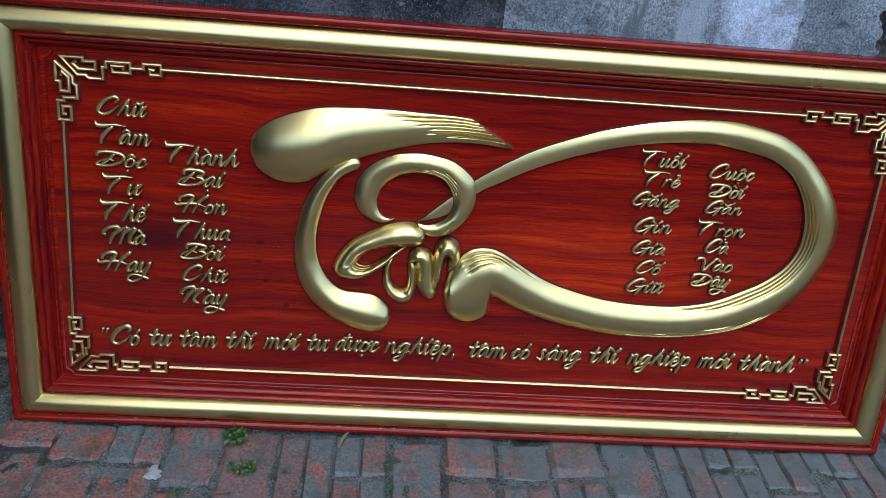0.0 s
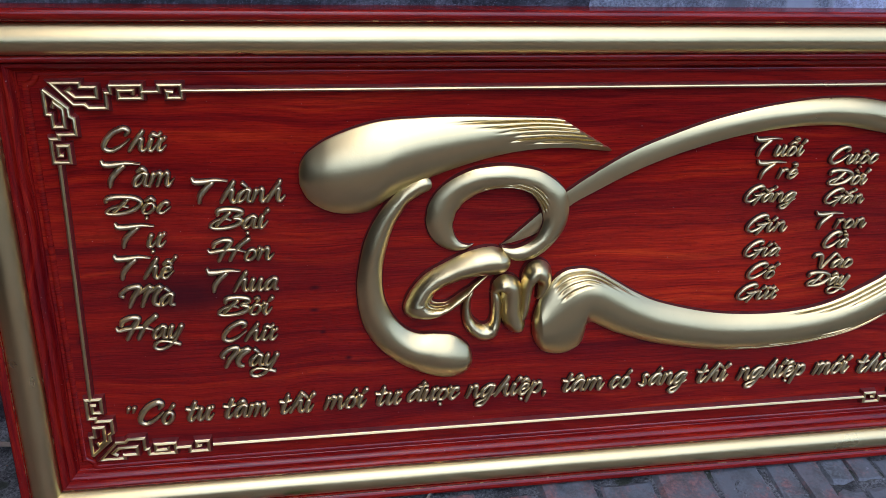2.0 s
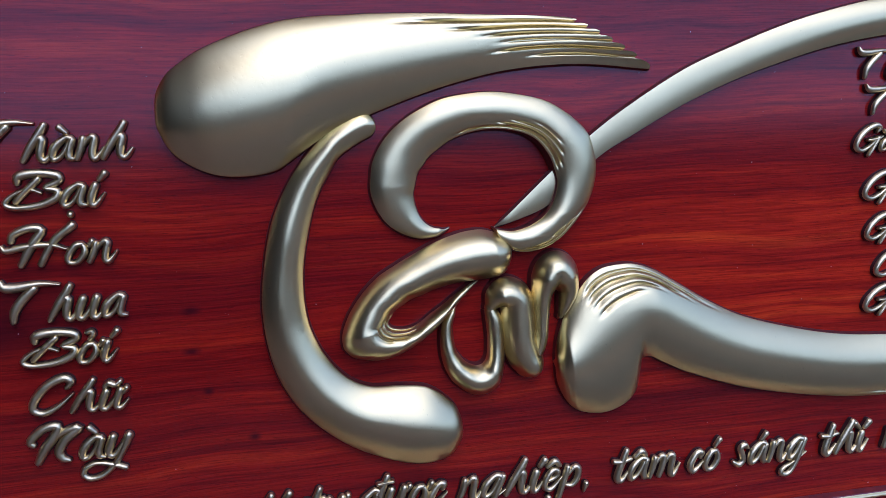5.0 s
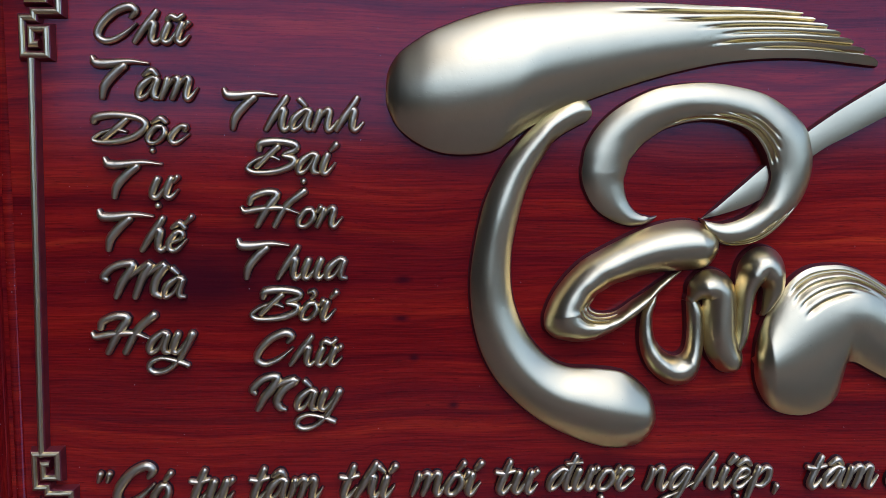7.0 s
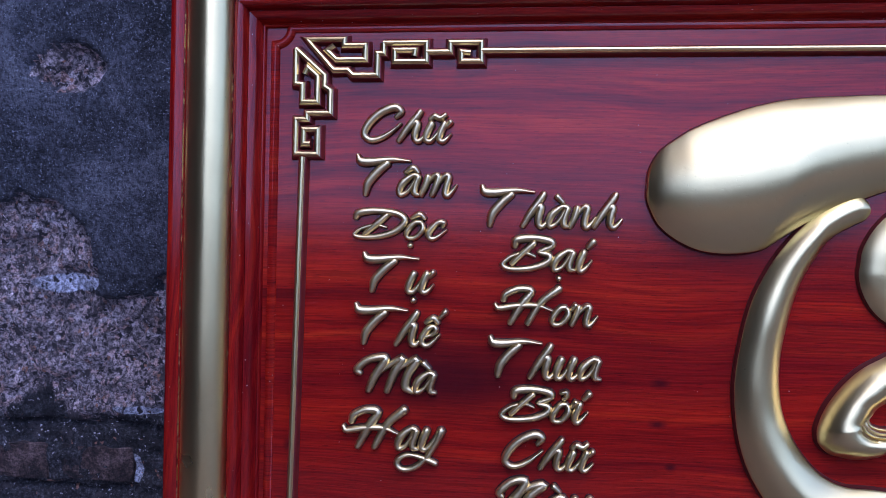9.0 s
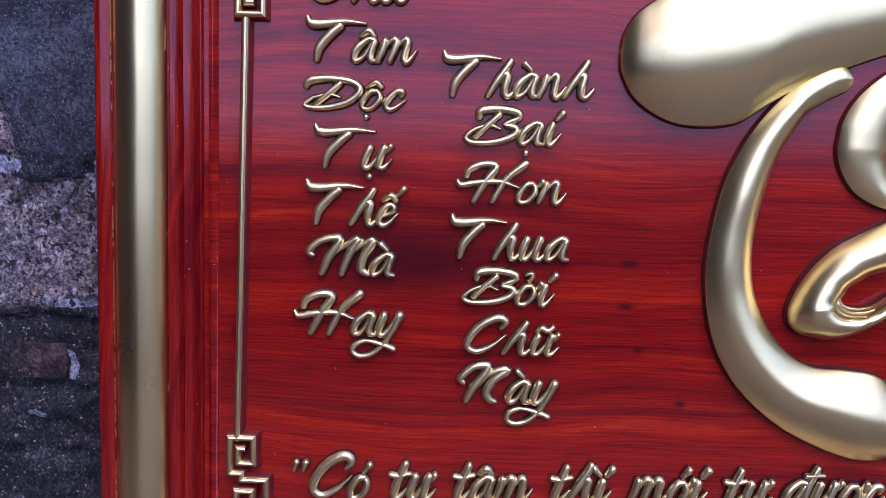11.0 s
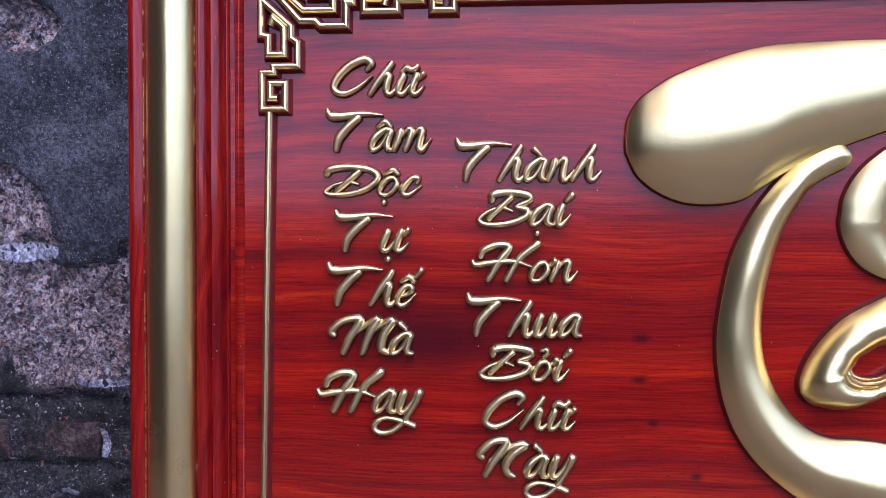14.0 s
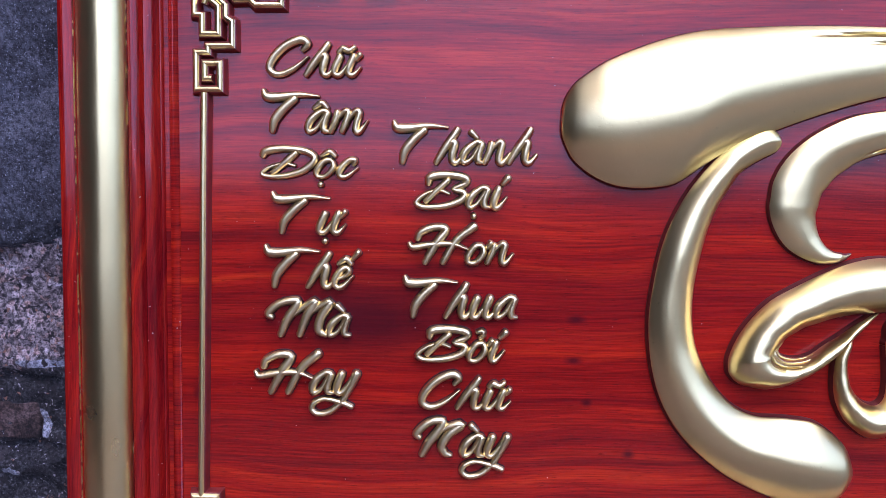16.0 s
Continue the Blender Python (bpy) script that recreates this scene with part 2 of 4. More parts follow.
pt.links.new(worn.outputs["Fac"], shift.inputs[0])
pt.links.new(add.outputs[0], shift.inputs[1])
pcol = blend(pt, ramp(pt, shift.outputs[0], grey(0.46, 0.56)), red, (0.100, 0.115, 0.119))
pcol = blend(pt, 0.75, pcol, ramp(pt, grain.outputs["Fac"], [(0.40, (0.50, 0.50, 0.51)), (0.60, (1.4, 1.4, 1.4))]), "MULTIPLY")
soil = node(pt, "ShaderNodeTexNoise", Scale=9.0, Detail=10.0, Roughness=0.8)
pt.links.new(geo.outputs["Position"], soil.inputs["Vector"])
# the grey film over the bricks thickens towards +x
place = pt.nodes.new("ShaderNodeSeparateXYZ")
pt.links.new(geo.outputs["Position"], place.inputs[0])
film = pt.nodes.new("ShaderNodeMath")
film.operation, film.inputs[1].default_value = "MULTIPLY_ADD", 0.09
pt.links.new(place.outputs["X"], film.inputs[0])
pt.links.new(soil.outputs["Fac"], film.inputs[2])
pcol = blend(pt, ramp(pt, film.outputs[0], [(0.42, (0.05, 0.05, 0.05)), (0.58, (0.90, 0.90, 0.90))]), pcol, (0.096, 0.111, 0.118))
speck = node(pt, "ShaderNodeTexNoise", Scale=95.0, Detail=3.0, Roughness=0.6)
pt.links.new(geo.outputs["Position"], speck.inputs["Vector"])
pcol = blend(pt, ramp(pt, speck.outputs["Fac"], grey(0.66, 0.72)), pcol, (0.20, 0.21, 0.22))
moss = node(pt, "ShaderNodeTexNoise", Scale=12.0, Detail=8.0, Roughness=0.8)
pt.links.new(geo.outputs["Position"], moss.inputs["Vector"])
pcol = blend(pt, ramp(pt, moss.outputs["Fac"], [(0.50, (0, 0, 0)), (0.64, (0.85, 0.85, 0.85))]), pcol, (0.044, 0.052, 0.044))
pt.links.new(pcol, pb.inputs["Base Color"])
pb.inputs["Roughness"].default_value = 0.62
relief_of(pt, pb, blend(pt, 0.6, worn.outputs["Fac"], grain.outputs["Fac"]), 0.6, 0.004)


def plain(name, colour, rough=0.7, size=40.0):
    m, t, b = shader(name)
    t.links.new(ramp(t, noise_of(t, (size,) * 3), [(0.3, tuple(c * 0.6 for c in colour)), (0.7, colour)]), b.inputs["Base Color"])
    b.inputs["Roughness"].default_value = rough
    return m


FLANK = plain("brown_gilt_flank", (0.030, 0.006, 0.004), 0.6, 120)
RIM = plain("dark_brown_stroke_rim", (0.085, 0.009, 0.005), 0.5, 120)
LEAF_GREEN = plain("fresh_leaf_green", (0.050, 0.125, 0.028), 0.5, 90)
STRAW = plain("dry_straw", (0.20, 0.165, 0.12), 0.8)
DARK_STICK = plain("dark_wet_wood", (0.035, 0.022, 0.022), 0.6)
# For the unseen walls: warm pale brightens the gold's reflections, near-black darkens them.
PALE_WALL = plain("pale_unseen_wall", (0.34, 0.295, 0.215), 0.9, 2.0)
DARK_WALL = plain("near_black_unseen_wall", (0.022, 0.021, 0.020), 0.9, 2.0)


# ---- building helpers ----
def finish(me, sharp=38):
    for p in me.polygons:
        p.use_smooth = True
    me.set_sharp_from_angle(angle=radians(sharp))
    return me


def part(name, bm, material, parent, label="", sharp=38):
    """Links a bmesh as one mesh object under a thing or a part."""
    me = bpy.data.meshes.new(name)
    bmesh.ops.remove_doubles(bm, verts=bm.verts, dist=2e-5)
    bmesh.ops.recalc_face_normals(bm, faces=bm.faces)
    bm.to_mesh(me)
    bm.free()
    for m in material if isinstance(material, (list, tuple)) else [material]:
        me.materials.append(m)
    ob = new(name, finish(me, sharp))
    ob.parent = parent
    if label:
        tagged(ob, label)
    return ob


def spline(points, per):
    """Catmull-Rom through rows of numbers, per steps to a span."""
    p = np.array(points, float)
    q = np.vstack([2 * p[0] - p[1], p, 2 * p[-1] - p[-2]])
    out = []
    for i in range(1, len(q) - 2):
        a, b, c, d = q[i - 1], q[i], q[i + 1], q[i + 2]
        for k in range(per):
            u = k / per
            out.append(0.5 * (2 * b + (c - a) * u + (2 * a - 5 * b + 4 * c - d) * u**2 + (3 * b - a - 3 * c + d) * u**3))
    return np.vstack([out, p[-1]])


def skin(bm, rows, colours=None, closed=False):
    """Faces between rows of points, all of one length; colours: a material for each step across."""
    made = [[bm.verts.new(v) for v in row] for row in rows]
    for a, b in zip(made, made[1:]):
        for k in range(len(a) - 1):
            f = bm.faces.new((a[k], a[k + 1], b[k + 1], b[k]))
            if colours:
                f.material_index = colours[k]
    return made


def smoothstep(x, a, b):
    u = min(1.0, max(0.0, (x - a) / (b - a)))
    return u * u * (3 - 2 * u)


def domed(bm, one, two, high, wall=0.008, across=26, wide=0.04, lines=(), thin=None, shape=1.0, teeth=0.0, peak=2.1, fall=1.0, cut=0.042):
    """A brush stroke in relief between two edges (x, z in metres): a low wall, a rounded back and cut bristle lines.
    lines: (place across from -1 to 1, from, to along, depth); thin, wall: the height of the back and of the wall along the stroke."""
    rows = []
    ss = [-(0.5 * math.cos(math.pi * k / across) + 0.5 * (1 - 2 * k / across)) for k in range(across + 1)]
    n = len(one)
    for i in range(n):
        u = i / (n - 1)
        mid, half = (one[i] + two[i]) / 2, (one[i] - two[i]) / 2
        w = float(np.hypot(*half))
        g = min(1.0, w / wide) ** fall * (thin(u) if thin else 1.0)
        low = (wall(u) if callable(wall) else wall) * min(1.0, w / 0.004)
        row = []
        for s in ss:
            h = low + high * g * max(0.0, 1 - abs(s) ** peak) ** shape
            for at, a, b, deep in lines:
                ease = smoothstep(u, a, a + 0.12 * (b - a) + 0.02) * (1 - smoothstep(u, b - 0.02, b + 0.001)) if b < 1 else smoothstep(u, a, a + 0.3 * (1 - a))
                h -= deep * ease * math.exp(-(((s - at) / cut) ** 2))
            x, z = mid + s * half
            if teeth and u > 0.9:
                cuts = sorted([-1.0, 1.0] + [c[0] for c in lines])
                lo = max(c for c in cuts if c <= s + 1e-9)
                up = min([c for c in cuts if c > lo + 1e-9] or [1.0])
                x += teeth * math.sin(math.pi * min(1.0, (s - lo) / max(1e-6, up - lo))) * (u - 0.9) / 0.1
            row.append((x, -max(h, 0.0008), z))
        out = half / max(w, 1e-6) * 0.0022
        (x0, z0), (x1, z1) = mid - half - out, mid + half + out
        (x2, z2), (x3, z3) = mid - half - out * 0.5, mid + half + out * 0.5
        rows.append([(x0, 0.002, z0), (x2, -low * 0.5, z2)] + row + [(x3, -low * 0.5, z3), (x1, 0.002, z1)])
    made = skin(bm, rows, [1, 1] + [0] * across + [1, 1])
    for end in (made[0], made[-1]):
        if (Vector(end[1].co) - Vector(end[-2].co)).length > 0.004:
            base = [bm.verts.new((v.co.x, 0.002, v.co.z)) for v in end]
            for k in range(len(end) - 1):
                bm.faces.new((end[k], end[k + 1], base[k + 1], base[k]))


def capped(points, per=5, cap=5):
    """Edges of a stroke from rows of x, z, half width, with round ends."""
    c = spline(points, per)
    d = np.gradient(c[:, :2], axis=0)
    d /= np.maximum(np.hypot(d[:, 0], d[:, 1]), 1e-9)[:, None]
    nrm = np.stack([-d[:, 1], d[:, 0]], 1)
    r = c[:, 2:3]
    one, two = list(c[:, :2] + nrm * r), list(c[:, :2] - nrm * r)
    head, tail = [], []
    for k in range(cap):
        a = math.pi / 2 * k / cap
        head.append((c[0, :2] - d[0] * r[0] * math.cos(a), nrm[0] * r[0] * math.sin(a)))
        tail.append((c[-1, :2] + d[-1] * r[-1] * math.cos(a), nrm[-1] * r[-1] * math.sin(a)))
    one = [m + v for m, v in head] + one + [m + v for m, v in tail[::-1]]
    two = [m - v for m, v in head] + two + [m - v for m, v in tail[::-1]]
    return np.array(one), np.array(two)


def box(bm, lo, hi):
    m = Matrix.Translation([(a + b) / 2 for a, b in zip(lo, hi)]) @ Matrix.Diagonal([b - a for a, b in zip(lo, hi)] + [1])
    return bmesh.ops.create_cube(bm, size=1, matrix=m)["verts"]


# ---- the carved plaque ----
plaque = tagged(new("carved_plaque"), "large red lacquered wooden plaque with gilded calligraphy, leaning on a wall", "wall plaque")
plaque.matrix_world = LEANED
HW, HH, MID = 0.893, 0.409, 0.392  # half width, half height, height of the middle

bm = bmesh.new()
box(bm, (-0.83, 0.0, MID - 0.35), (0.83, 0.02, MID + 0.35))
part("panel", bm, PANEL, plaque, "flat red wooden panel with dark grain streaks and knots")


def rail(name, side, profile, material, label=""):
    """One side of the frame: profile rows are (inwards from the edge, depth), in cm, cut to a mitre at both ends."""
    bm = bmesh.new()
    ends = []
    steps = 40
    for k in range(steps + 1):
        u = -1 + 2 * k / steps
        row = []
        for d, y in profile:
            d, y = d / 100, y / 100
            wob = 0.0006 * noise.noise((u * 9, d * 40, side * 7.3))
            if side in (0, 2):
                s = -1 if side == 0 else 1
                row.append((u * (HW - d), y + wob, MID + s * (HH - d)))
            else:
                s = -1 if side == 1 else 1
                row.append((s * (HW - d), y + wob, MID + u * (HH - d)))
        ends.append(row)
    skin(bm, ends)
    part(name, bm, material, plaque, label, 50)


OUTER = [(1.5, 3.6), (0.15, 3.6), (0.0, 3.4), (0.0, -2.7), (0.08, -3.05), (0.3, -3.32), (0.65, -3.42), (1.05, -3.35), (1.36, -3.12), (1.6, -2.9), (1.78, -2.6), (1.9, -2.3), (2.0, -1.9)]
EDGE = [(1.44, -2.85), (1.46, -3.06), (1.50, -3.09), (1.54, -3.04), (1.57, -2.85)]
TORUS = [(1.85, -2.0), (1.88, -2.5), (2.02, -2.9), (2.35, -3.3), (2.75, -3.62), (3.1, -3.88), (3.5, -4.07), (3.95, -4.18), (4.4, -4.16), (4.85, -4.03), (5.25, -3.80), (5.6, -3.48), (5.85, -3.1), (6.02, -2.75), (6.13, -2.4), (6.18, -1.9)]
# the upright rails are a little broader outwards
TORUS_UP = [(1.55, -2.0), (1.58, -2.55), (1.72, -2.98), (2.1, -3.38)] + TORUS[4:]
INNER_EDGE = [(6.12, -2.2), (6.14, -2.44), (6.18, -2.48), (6.22, -2.44), (6.24, -2.2)]
INNER = [(6.12, -1.8), (6.16, -2.3), (6.35, -2.55), (6.65, -2.62), (6.95, -2.45), (7.2, -2.05), (7.30, -1.62), (7.36, -1.5), (7.44, -1.62), (7.7, -1.58), (8.05, -1.25), (8.3, -0.75), (8.4, -0.42), (8.46, -0.36), (8.54, -0.5), (8.66, -0.42), (8.76, 0.1)]
for side in range(4):
    grain_wood = WOOD_X if side in (0, 2) else WOOD_Z
    rail("outer_rail", side, OUTER, grain_wood, "rounded dark red wooden outer rail")
    rail("gilt_edge", side, EDGE, GILT_FLECK if side in (0, 2) else GILT_EDGE, "thin flaked gold edge line")
    rail("gilt_edge", side, INNER_EDGE, GILT_FLECK, "thin flaked gold edge line")
    rail("gilded_moulding", side, TORUS if side in (0, 2) else TORUS_UP, GILT, "broad rounded pale gold moulding")
    rail("inner_moulding", side, INNER, grain_wood, "stepped red wooden inner moulding")


def ribbon(bm, path, section, colours, closed=False):
    """A flat-based bar along a path of (x, z) with mitred corners; section rows are (offset, height) in metres."""
    p = [Vector(q) for q in path]
    n = len(p)
    rows = []
    for i in range(n):
        a = p[i - 1] if i or closed else None
        b = p[(i + 1) % n] if i < n - 1 or closed else None
        da = (p[i] - a).normalized() if a is not None else (b - p[i]).normalized()
        db = (b - p[i]).normalized() if b is not None else da
        na, nb = Vector((-da.y, da.x)), Vector((-db.y, db.x))
        m = (na + nb)
        m = m.normalized() if m.length > 0.2 else na
        k = 1 / max(0.5, m.dot(na))
        rows.append([(p[i].x + m.x * k * o, -h, p[i].y + m.y * k * o) for o, h in section])
    if closed:
        rows.append(rows[0])
    made = skin(bm, rows, colours)
    if not closed:
        for end in (made[0], made[-1]):
            f = bm.faces.new(end)
            f.material_index = colours[0]


# Greek-key corners: one corner drawn, then mirrored.
FRETS = [
    [(-64.4, 68.6), (-62.1, 68.6), (-62.1, 69.5), (-59.1, 69.5), (-59.1, 67.7), (-61.0, 67.7), (-61.0, 68.6), (-60.1, 68.5)],
    [(-68.6, 69.5), (-64.4, 69.5), (-64.4, 67.7), (-67.5, 67.7), (-67.5, 68.8), (-65.5, 68.8), (-65.6, 68.2)],
    [(-68.6, 69.5), (-68.6, 68.5), (-69.2, 68.5), (-69.2, 66.4), (-71.6, 66.4), (-72.1, 66.9), (-73.5, 66.9), (-76.2, 69.9), (-72.5, 69.9), (-72.5, 69.3), (-70.4, 69.3),
     (-70.4, 67.9), (-73.2, 67.9), (-74.2, 68.8), (-73.5, 69.3)],
    [(-77.3, 69.0), (-77.3, 65.6), (-76.6, 65.5), (-76.6, 63.8), (-75.1, 63.8), (-75.1, 66.3), (-76.1, 67.2), (-76.4, 66.5)],
    [(-77.3, 69.0), (-74.4, 66.4), (-74.4, 65.3), (-73.8, 64.9), (-73.8, 62.7), (-76.1, 62.7), (-76.1, 62.1), (-77.2, 62.1), (-77.2, 58.7), (-75.0, 58.7), (-75.0, 61.1),
     (-76.4, 61.1), (-76.4, 59.7), (-75.7, 59.7)],
]
KEY_BAR = [(0.0060, -0.002), (0.0036, 0.0088), (0.0027, 0.0096), (0.0016, 0.0114), (0.0, 0.0121), (-0.0016, 0.0114), (-0.0027, 0.0096), (-0.0036, 0.0088), (-0.0060, -0.002)]
KEY_TONES = [1, 1, 0, 0, 0, 0, 1, 1]
for sx in (1, -1):
    for sz in (1, -1):
        bm = bmesh.new()
        for path in FRETS:
            slip = -0.007 if sx > 0 and sz < 0 else 0.0
            ribbon(bm, [(sx * x / 100 + slip, MID + sz * (z / 100 - MID) + (0.0045 if sz < 0 else 0.001)) for x, z in path], KEY_BAR, KEY_TONES)
        part("corner_fret", bm, [GILT, FOOT], plaque, "gilded Greek-key corner on a carved red base", 30)
for sz in (1, -1):
    bm = bmesh.new()
    z = 0.1035 if sz < 0 else 0.688
    ribbon(bm, [(-0.591, z), (0.591, z)], KEY_BAR, KEY_TONES)
    part("border_line", bm, [GILT, FOOT], plaque, "thin raised gold border line", 30)
for sx in (1, -1):
    bm = bmesh.new()
    ribbon(bm, [(sx * 0.765 - (0.007 if sx < 0 else 0), MID - 0.193), (sx * 0.765, MID + 0.193)], KEY_BAR, KEY_TONES)
    part("border_line", bm, [GILT, FOOT], plaque, "thin raised gold border line", 30)

# Red bead round the panel, with hollow corners.
bx, bz, nr = 0.7965, 0.321, 0.016
loop = []
for cx, cz, a0 in ((1, 1, 270), (-1, 1, 360), (-1, -1, 90), (1, -1, 180)):
    for k in range(7):
        a = radians(a0 - 15 * k)
        loop.append((cx * bx + nr * math.cos(a), MID + cz * bz + nr * math.sin(a)))
bm = bmesh.new()
ribbon(bm, loop, [(0.005, -0.001), (0.0038, 0.0025), (0.002, 0.004), (0.0, 0.0045), (-0.002, 0.004), (-0.0038, 0.0025), (-0.005, -0.001)], [0] * 6, closed=True)
part("panel_bead", bm, WOOD_X, plaque, "low red wooden bead with hollowed corners", 60)


# ---- the great gilded brush strokes ----
def edges(one, two, per=8):
    return spline([(x / 100, z / 100) for x, z in one], per), spline([(x / 100, z / 100) for x, z in two], per)


def brush_stroke(one, two, high, label, **more):
    bm = bmesh.new()
    domed(bm, one, two, high, **more)
    part("brush_stroke", bm, [GILT, RIM], plaque, label, 48)


# the long swelling dash with a frayed tail
brush_stroke(*edges(
    [(-43.3, 56.2), (-43.2, 57.3), (-42.8, 58.3), (-42.0, 59.4), (-40.7, 60.4), (-39.1, 61.4), (-36.5, 62.5), (-33.8, 63.4), (-31.2, 64.0), (-28.5, 64.3), (-25.8, 64.4), (-23.1, 64.5), (-17.6, 64.5),
     (-12.0, 64.3), (-9.0, 64.2), (-6.2, 64.1), (-4.0, 64.0)],
    [(-43.3, 56.2), (-43.3, 54.9), (-42.9, 53.7), (-42.1, 52.3), (-40.5, 51.0), (-38.5, 50.1), (-36.4, 49.8), (-34.2, 49.9), (-32.6, 50.3), (-31.2, 51.2), (-28.8, 52.8), (-26.0, 54.2), (-20.5, 56.3),
     (-14.8, 58.0), (-9.1, 59.1), (-2.5, 59.4), (4.9, 58.7)]),
    0.026, "broad gilded comma stroke with a frayed bristle tail", wide=0.068, across=64, fall=1.4,
    teeth=0.006,
    lines=[(0.80, 0.70, 1, 0.0042), (0.56, 0.75, 1, 0.0042), (0.30, 0.80, 1, 0.0042), (0.02, 0.84, 1, 0.0040), (-0.28, 0.83, 1, 0.0038), (-0.58, 0.88, 1, 0.0034)],
    thin=lambda u: 1.0 - 0.25 * smoothstep(u, 0.75, 1.0))
# the hooked arc with a heavy foot
brush_stroke(*edges(
    [(-23.3, 54.1), (-23.4, 54.6), (-23.8, 55.0), (-24.5, 55.3), (-25.3, 55.2), (-26.3, 54.7), (-27.4, 54.0), (-28.5, 53.1), (-30.3, 51.2), (-32.1, 48.6), (-33.7, 45.1), (-34.6, 41.0), (-35.0, 37.2),
     (-34.6, 33.0), (-33.5, 29.5), (-31.5, 26.4), (-28.3, 23.5), (-24.9, 21.6), (-20.9, 20.3), (-17.7, 20.6), (-16.2, 22.2), (-16.0, 23.6)],
    [(-23.3, 54.1), (-23.3, 53.7), (-23.5, 53.4), (-23.8, 53.1), (-24.8, 52.6), (-26.0, 51.9), (-27.0, 51.1), (-27.8, 49.9), (-28.9, 48.1), (-29.8, 45.8), (-30.7, 42.0), (-31.0, 39.3), (-30.9, 36.7),
     (-30.4, 34.5), (-29.2, 32.0), (-27.3, 29.8), (-25.1, 28.7), (-22.2, 28.5), (-19.3, 28.0), (-17.0, 26.3), (-16.2, 24.9), (-16.0, 23.6)]),
    0.022, "gilded hooked arc stroke with a heavy rounded foot", wide=0.042, peak=1.75)
# the open ring, raised over the loop's tail
brush_stroke(*edges(
    [(-16.3, 43.8), (-17.0, 43.3), (-17.9, 43.0), (-19.3, 42.9), (-20.7, 43.3), (-22.1, 44.1), (-23.1, 45.2), (-23.8, 46.6), (-24.1, 48.0), (-24.0, 49.1), (-23.8, 50.4), (-23.1, 51.9), (-22.0, 53.3),
     (-20.6, 54.5), (-18.9, 55.5), (-17.0, 56.3), (-15.0, 56.7), (-12.2, 56.9), (-9.4, 56.6), (-6.5, 55.9), (-4.5, 54.8), (-3.0, 53.6), (-2.0, 52.4), (-1.5, 50.8), (-1.3, 49.3), (-1.5, 47.6),
     (-2.1, 45.9), (-3.0, 44.5), (-4.2, 43.1), (-5.5, 42.0), (-7.0, 41.3), (-8.7, 41.0), (-10.2, 41.3), (-11.4, 42.2), (-12.1, 43.6)],
    [(-16.3, 43.8), (-16.9, 43.7), (-17.5, 43.8), (-18.2, 44.0), (-18.9, 44.5), (-19.5, 45.4), (-19.8, 46.4), (-19.9, 47.4), (-19.7, 48.2), (-19.4, 49.3), (-18.9, 50.0), (-18.2, 50.9), (-17.4, 51.5),
     (-16.6, 52.1), (-15.6, 52.6), (-13.9, 53.1), (-12.2, 53.3), (-10.5, 53.2), (-8.8, 52.8), (-7.6, 52.2), (-6.8, 51.4), (-6.1, 50.3), (-5.7, 49.2), (-5.4, 47.9), (-5.6, 46.7), (-6.0, 45.7),
     (-6.6, 44.8), (-7.3, 44.2), (-8.2, 43.7), (-9.0, 43.4), (-9.9, 43.2), (-10.6, 43.2), (-11.2, 43.3), (-11.7, 43.4), (-12.1, 43.6)]),
    0.0085, "gilded open ring stroke with fine bristle lines", wall=lambda u: 0.0055 + 0.0080 * smoothstep(u, 0.30, 0.52), wide=0.022, across=44,
    lines=[(-0.84, 0.40, 0.66, 0.0026), (-0.66, 0.47, 0.66, 0.0026), (-0.46, 0.50, 0.64, 0.0026), (-0.26, 0.54, 0.62, 0.0022), (0.86, 0.76, 0.96, 0.002), (0.68, 0.78, 0.92, 0.002), (0.50, 0.80, 0.86, 0.0016)])
# the great loop: from inside the ring, round to the right and back into a heavy head
E_OUT = [(-11.9, 43.5), (-6.0, 48.7), (-1.6, 52.3), (2.7, 55.2), (8.7, 58.6), (14.6, 61.0), (20.3, 63.0), (25.1, 64.3), (30.8, 65.5), (38.0, 66.5), (43.6, 66.7), (48.5, 66.3), (54.7, 64.9), (58.8, 63.0),
         (62.6, 60.0), (66.7, 55.5), (69.3, 50.9), (70.4, 46.5), (69.9, 41.7), (67.8, 36.3), (64.9, 31.9), (60.3, 27.9), (54.8, 24.9), (48.8, 23.2), (41.2, 22.2), (32.7, 22.0), (25.5, 22.6), (16.5, 24.3),
         (9.5, 26.6), (6.3, 28.1), (4.5, 29.0), (3.5, 28.7), (3.3, 27.2), (2.9, 25.6), (1.9, 24.4), (0.1, 23.6), (-1.7, 23.5), (-3.6, 24.0), (-4.9, 25.2), (-5.8, 27.2), (-6.0, 29.3)]
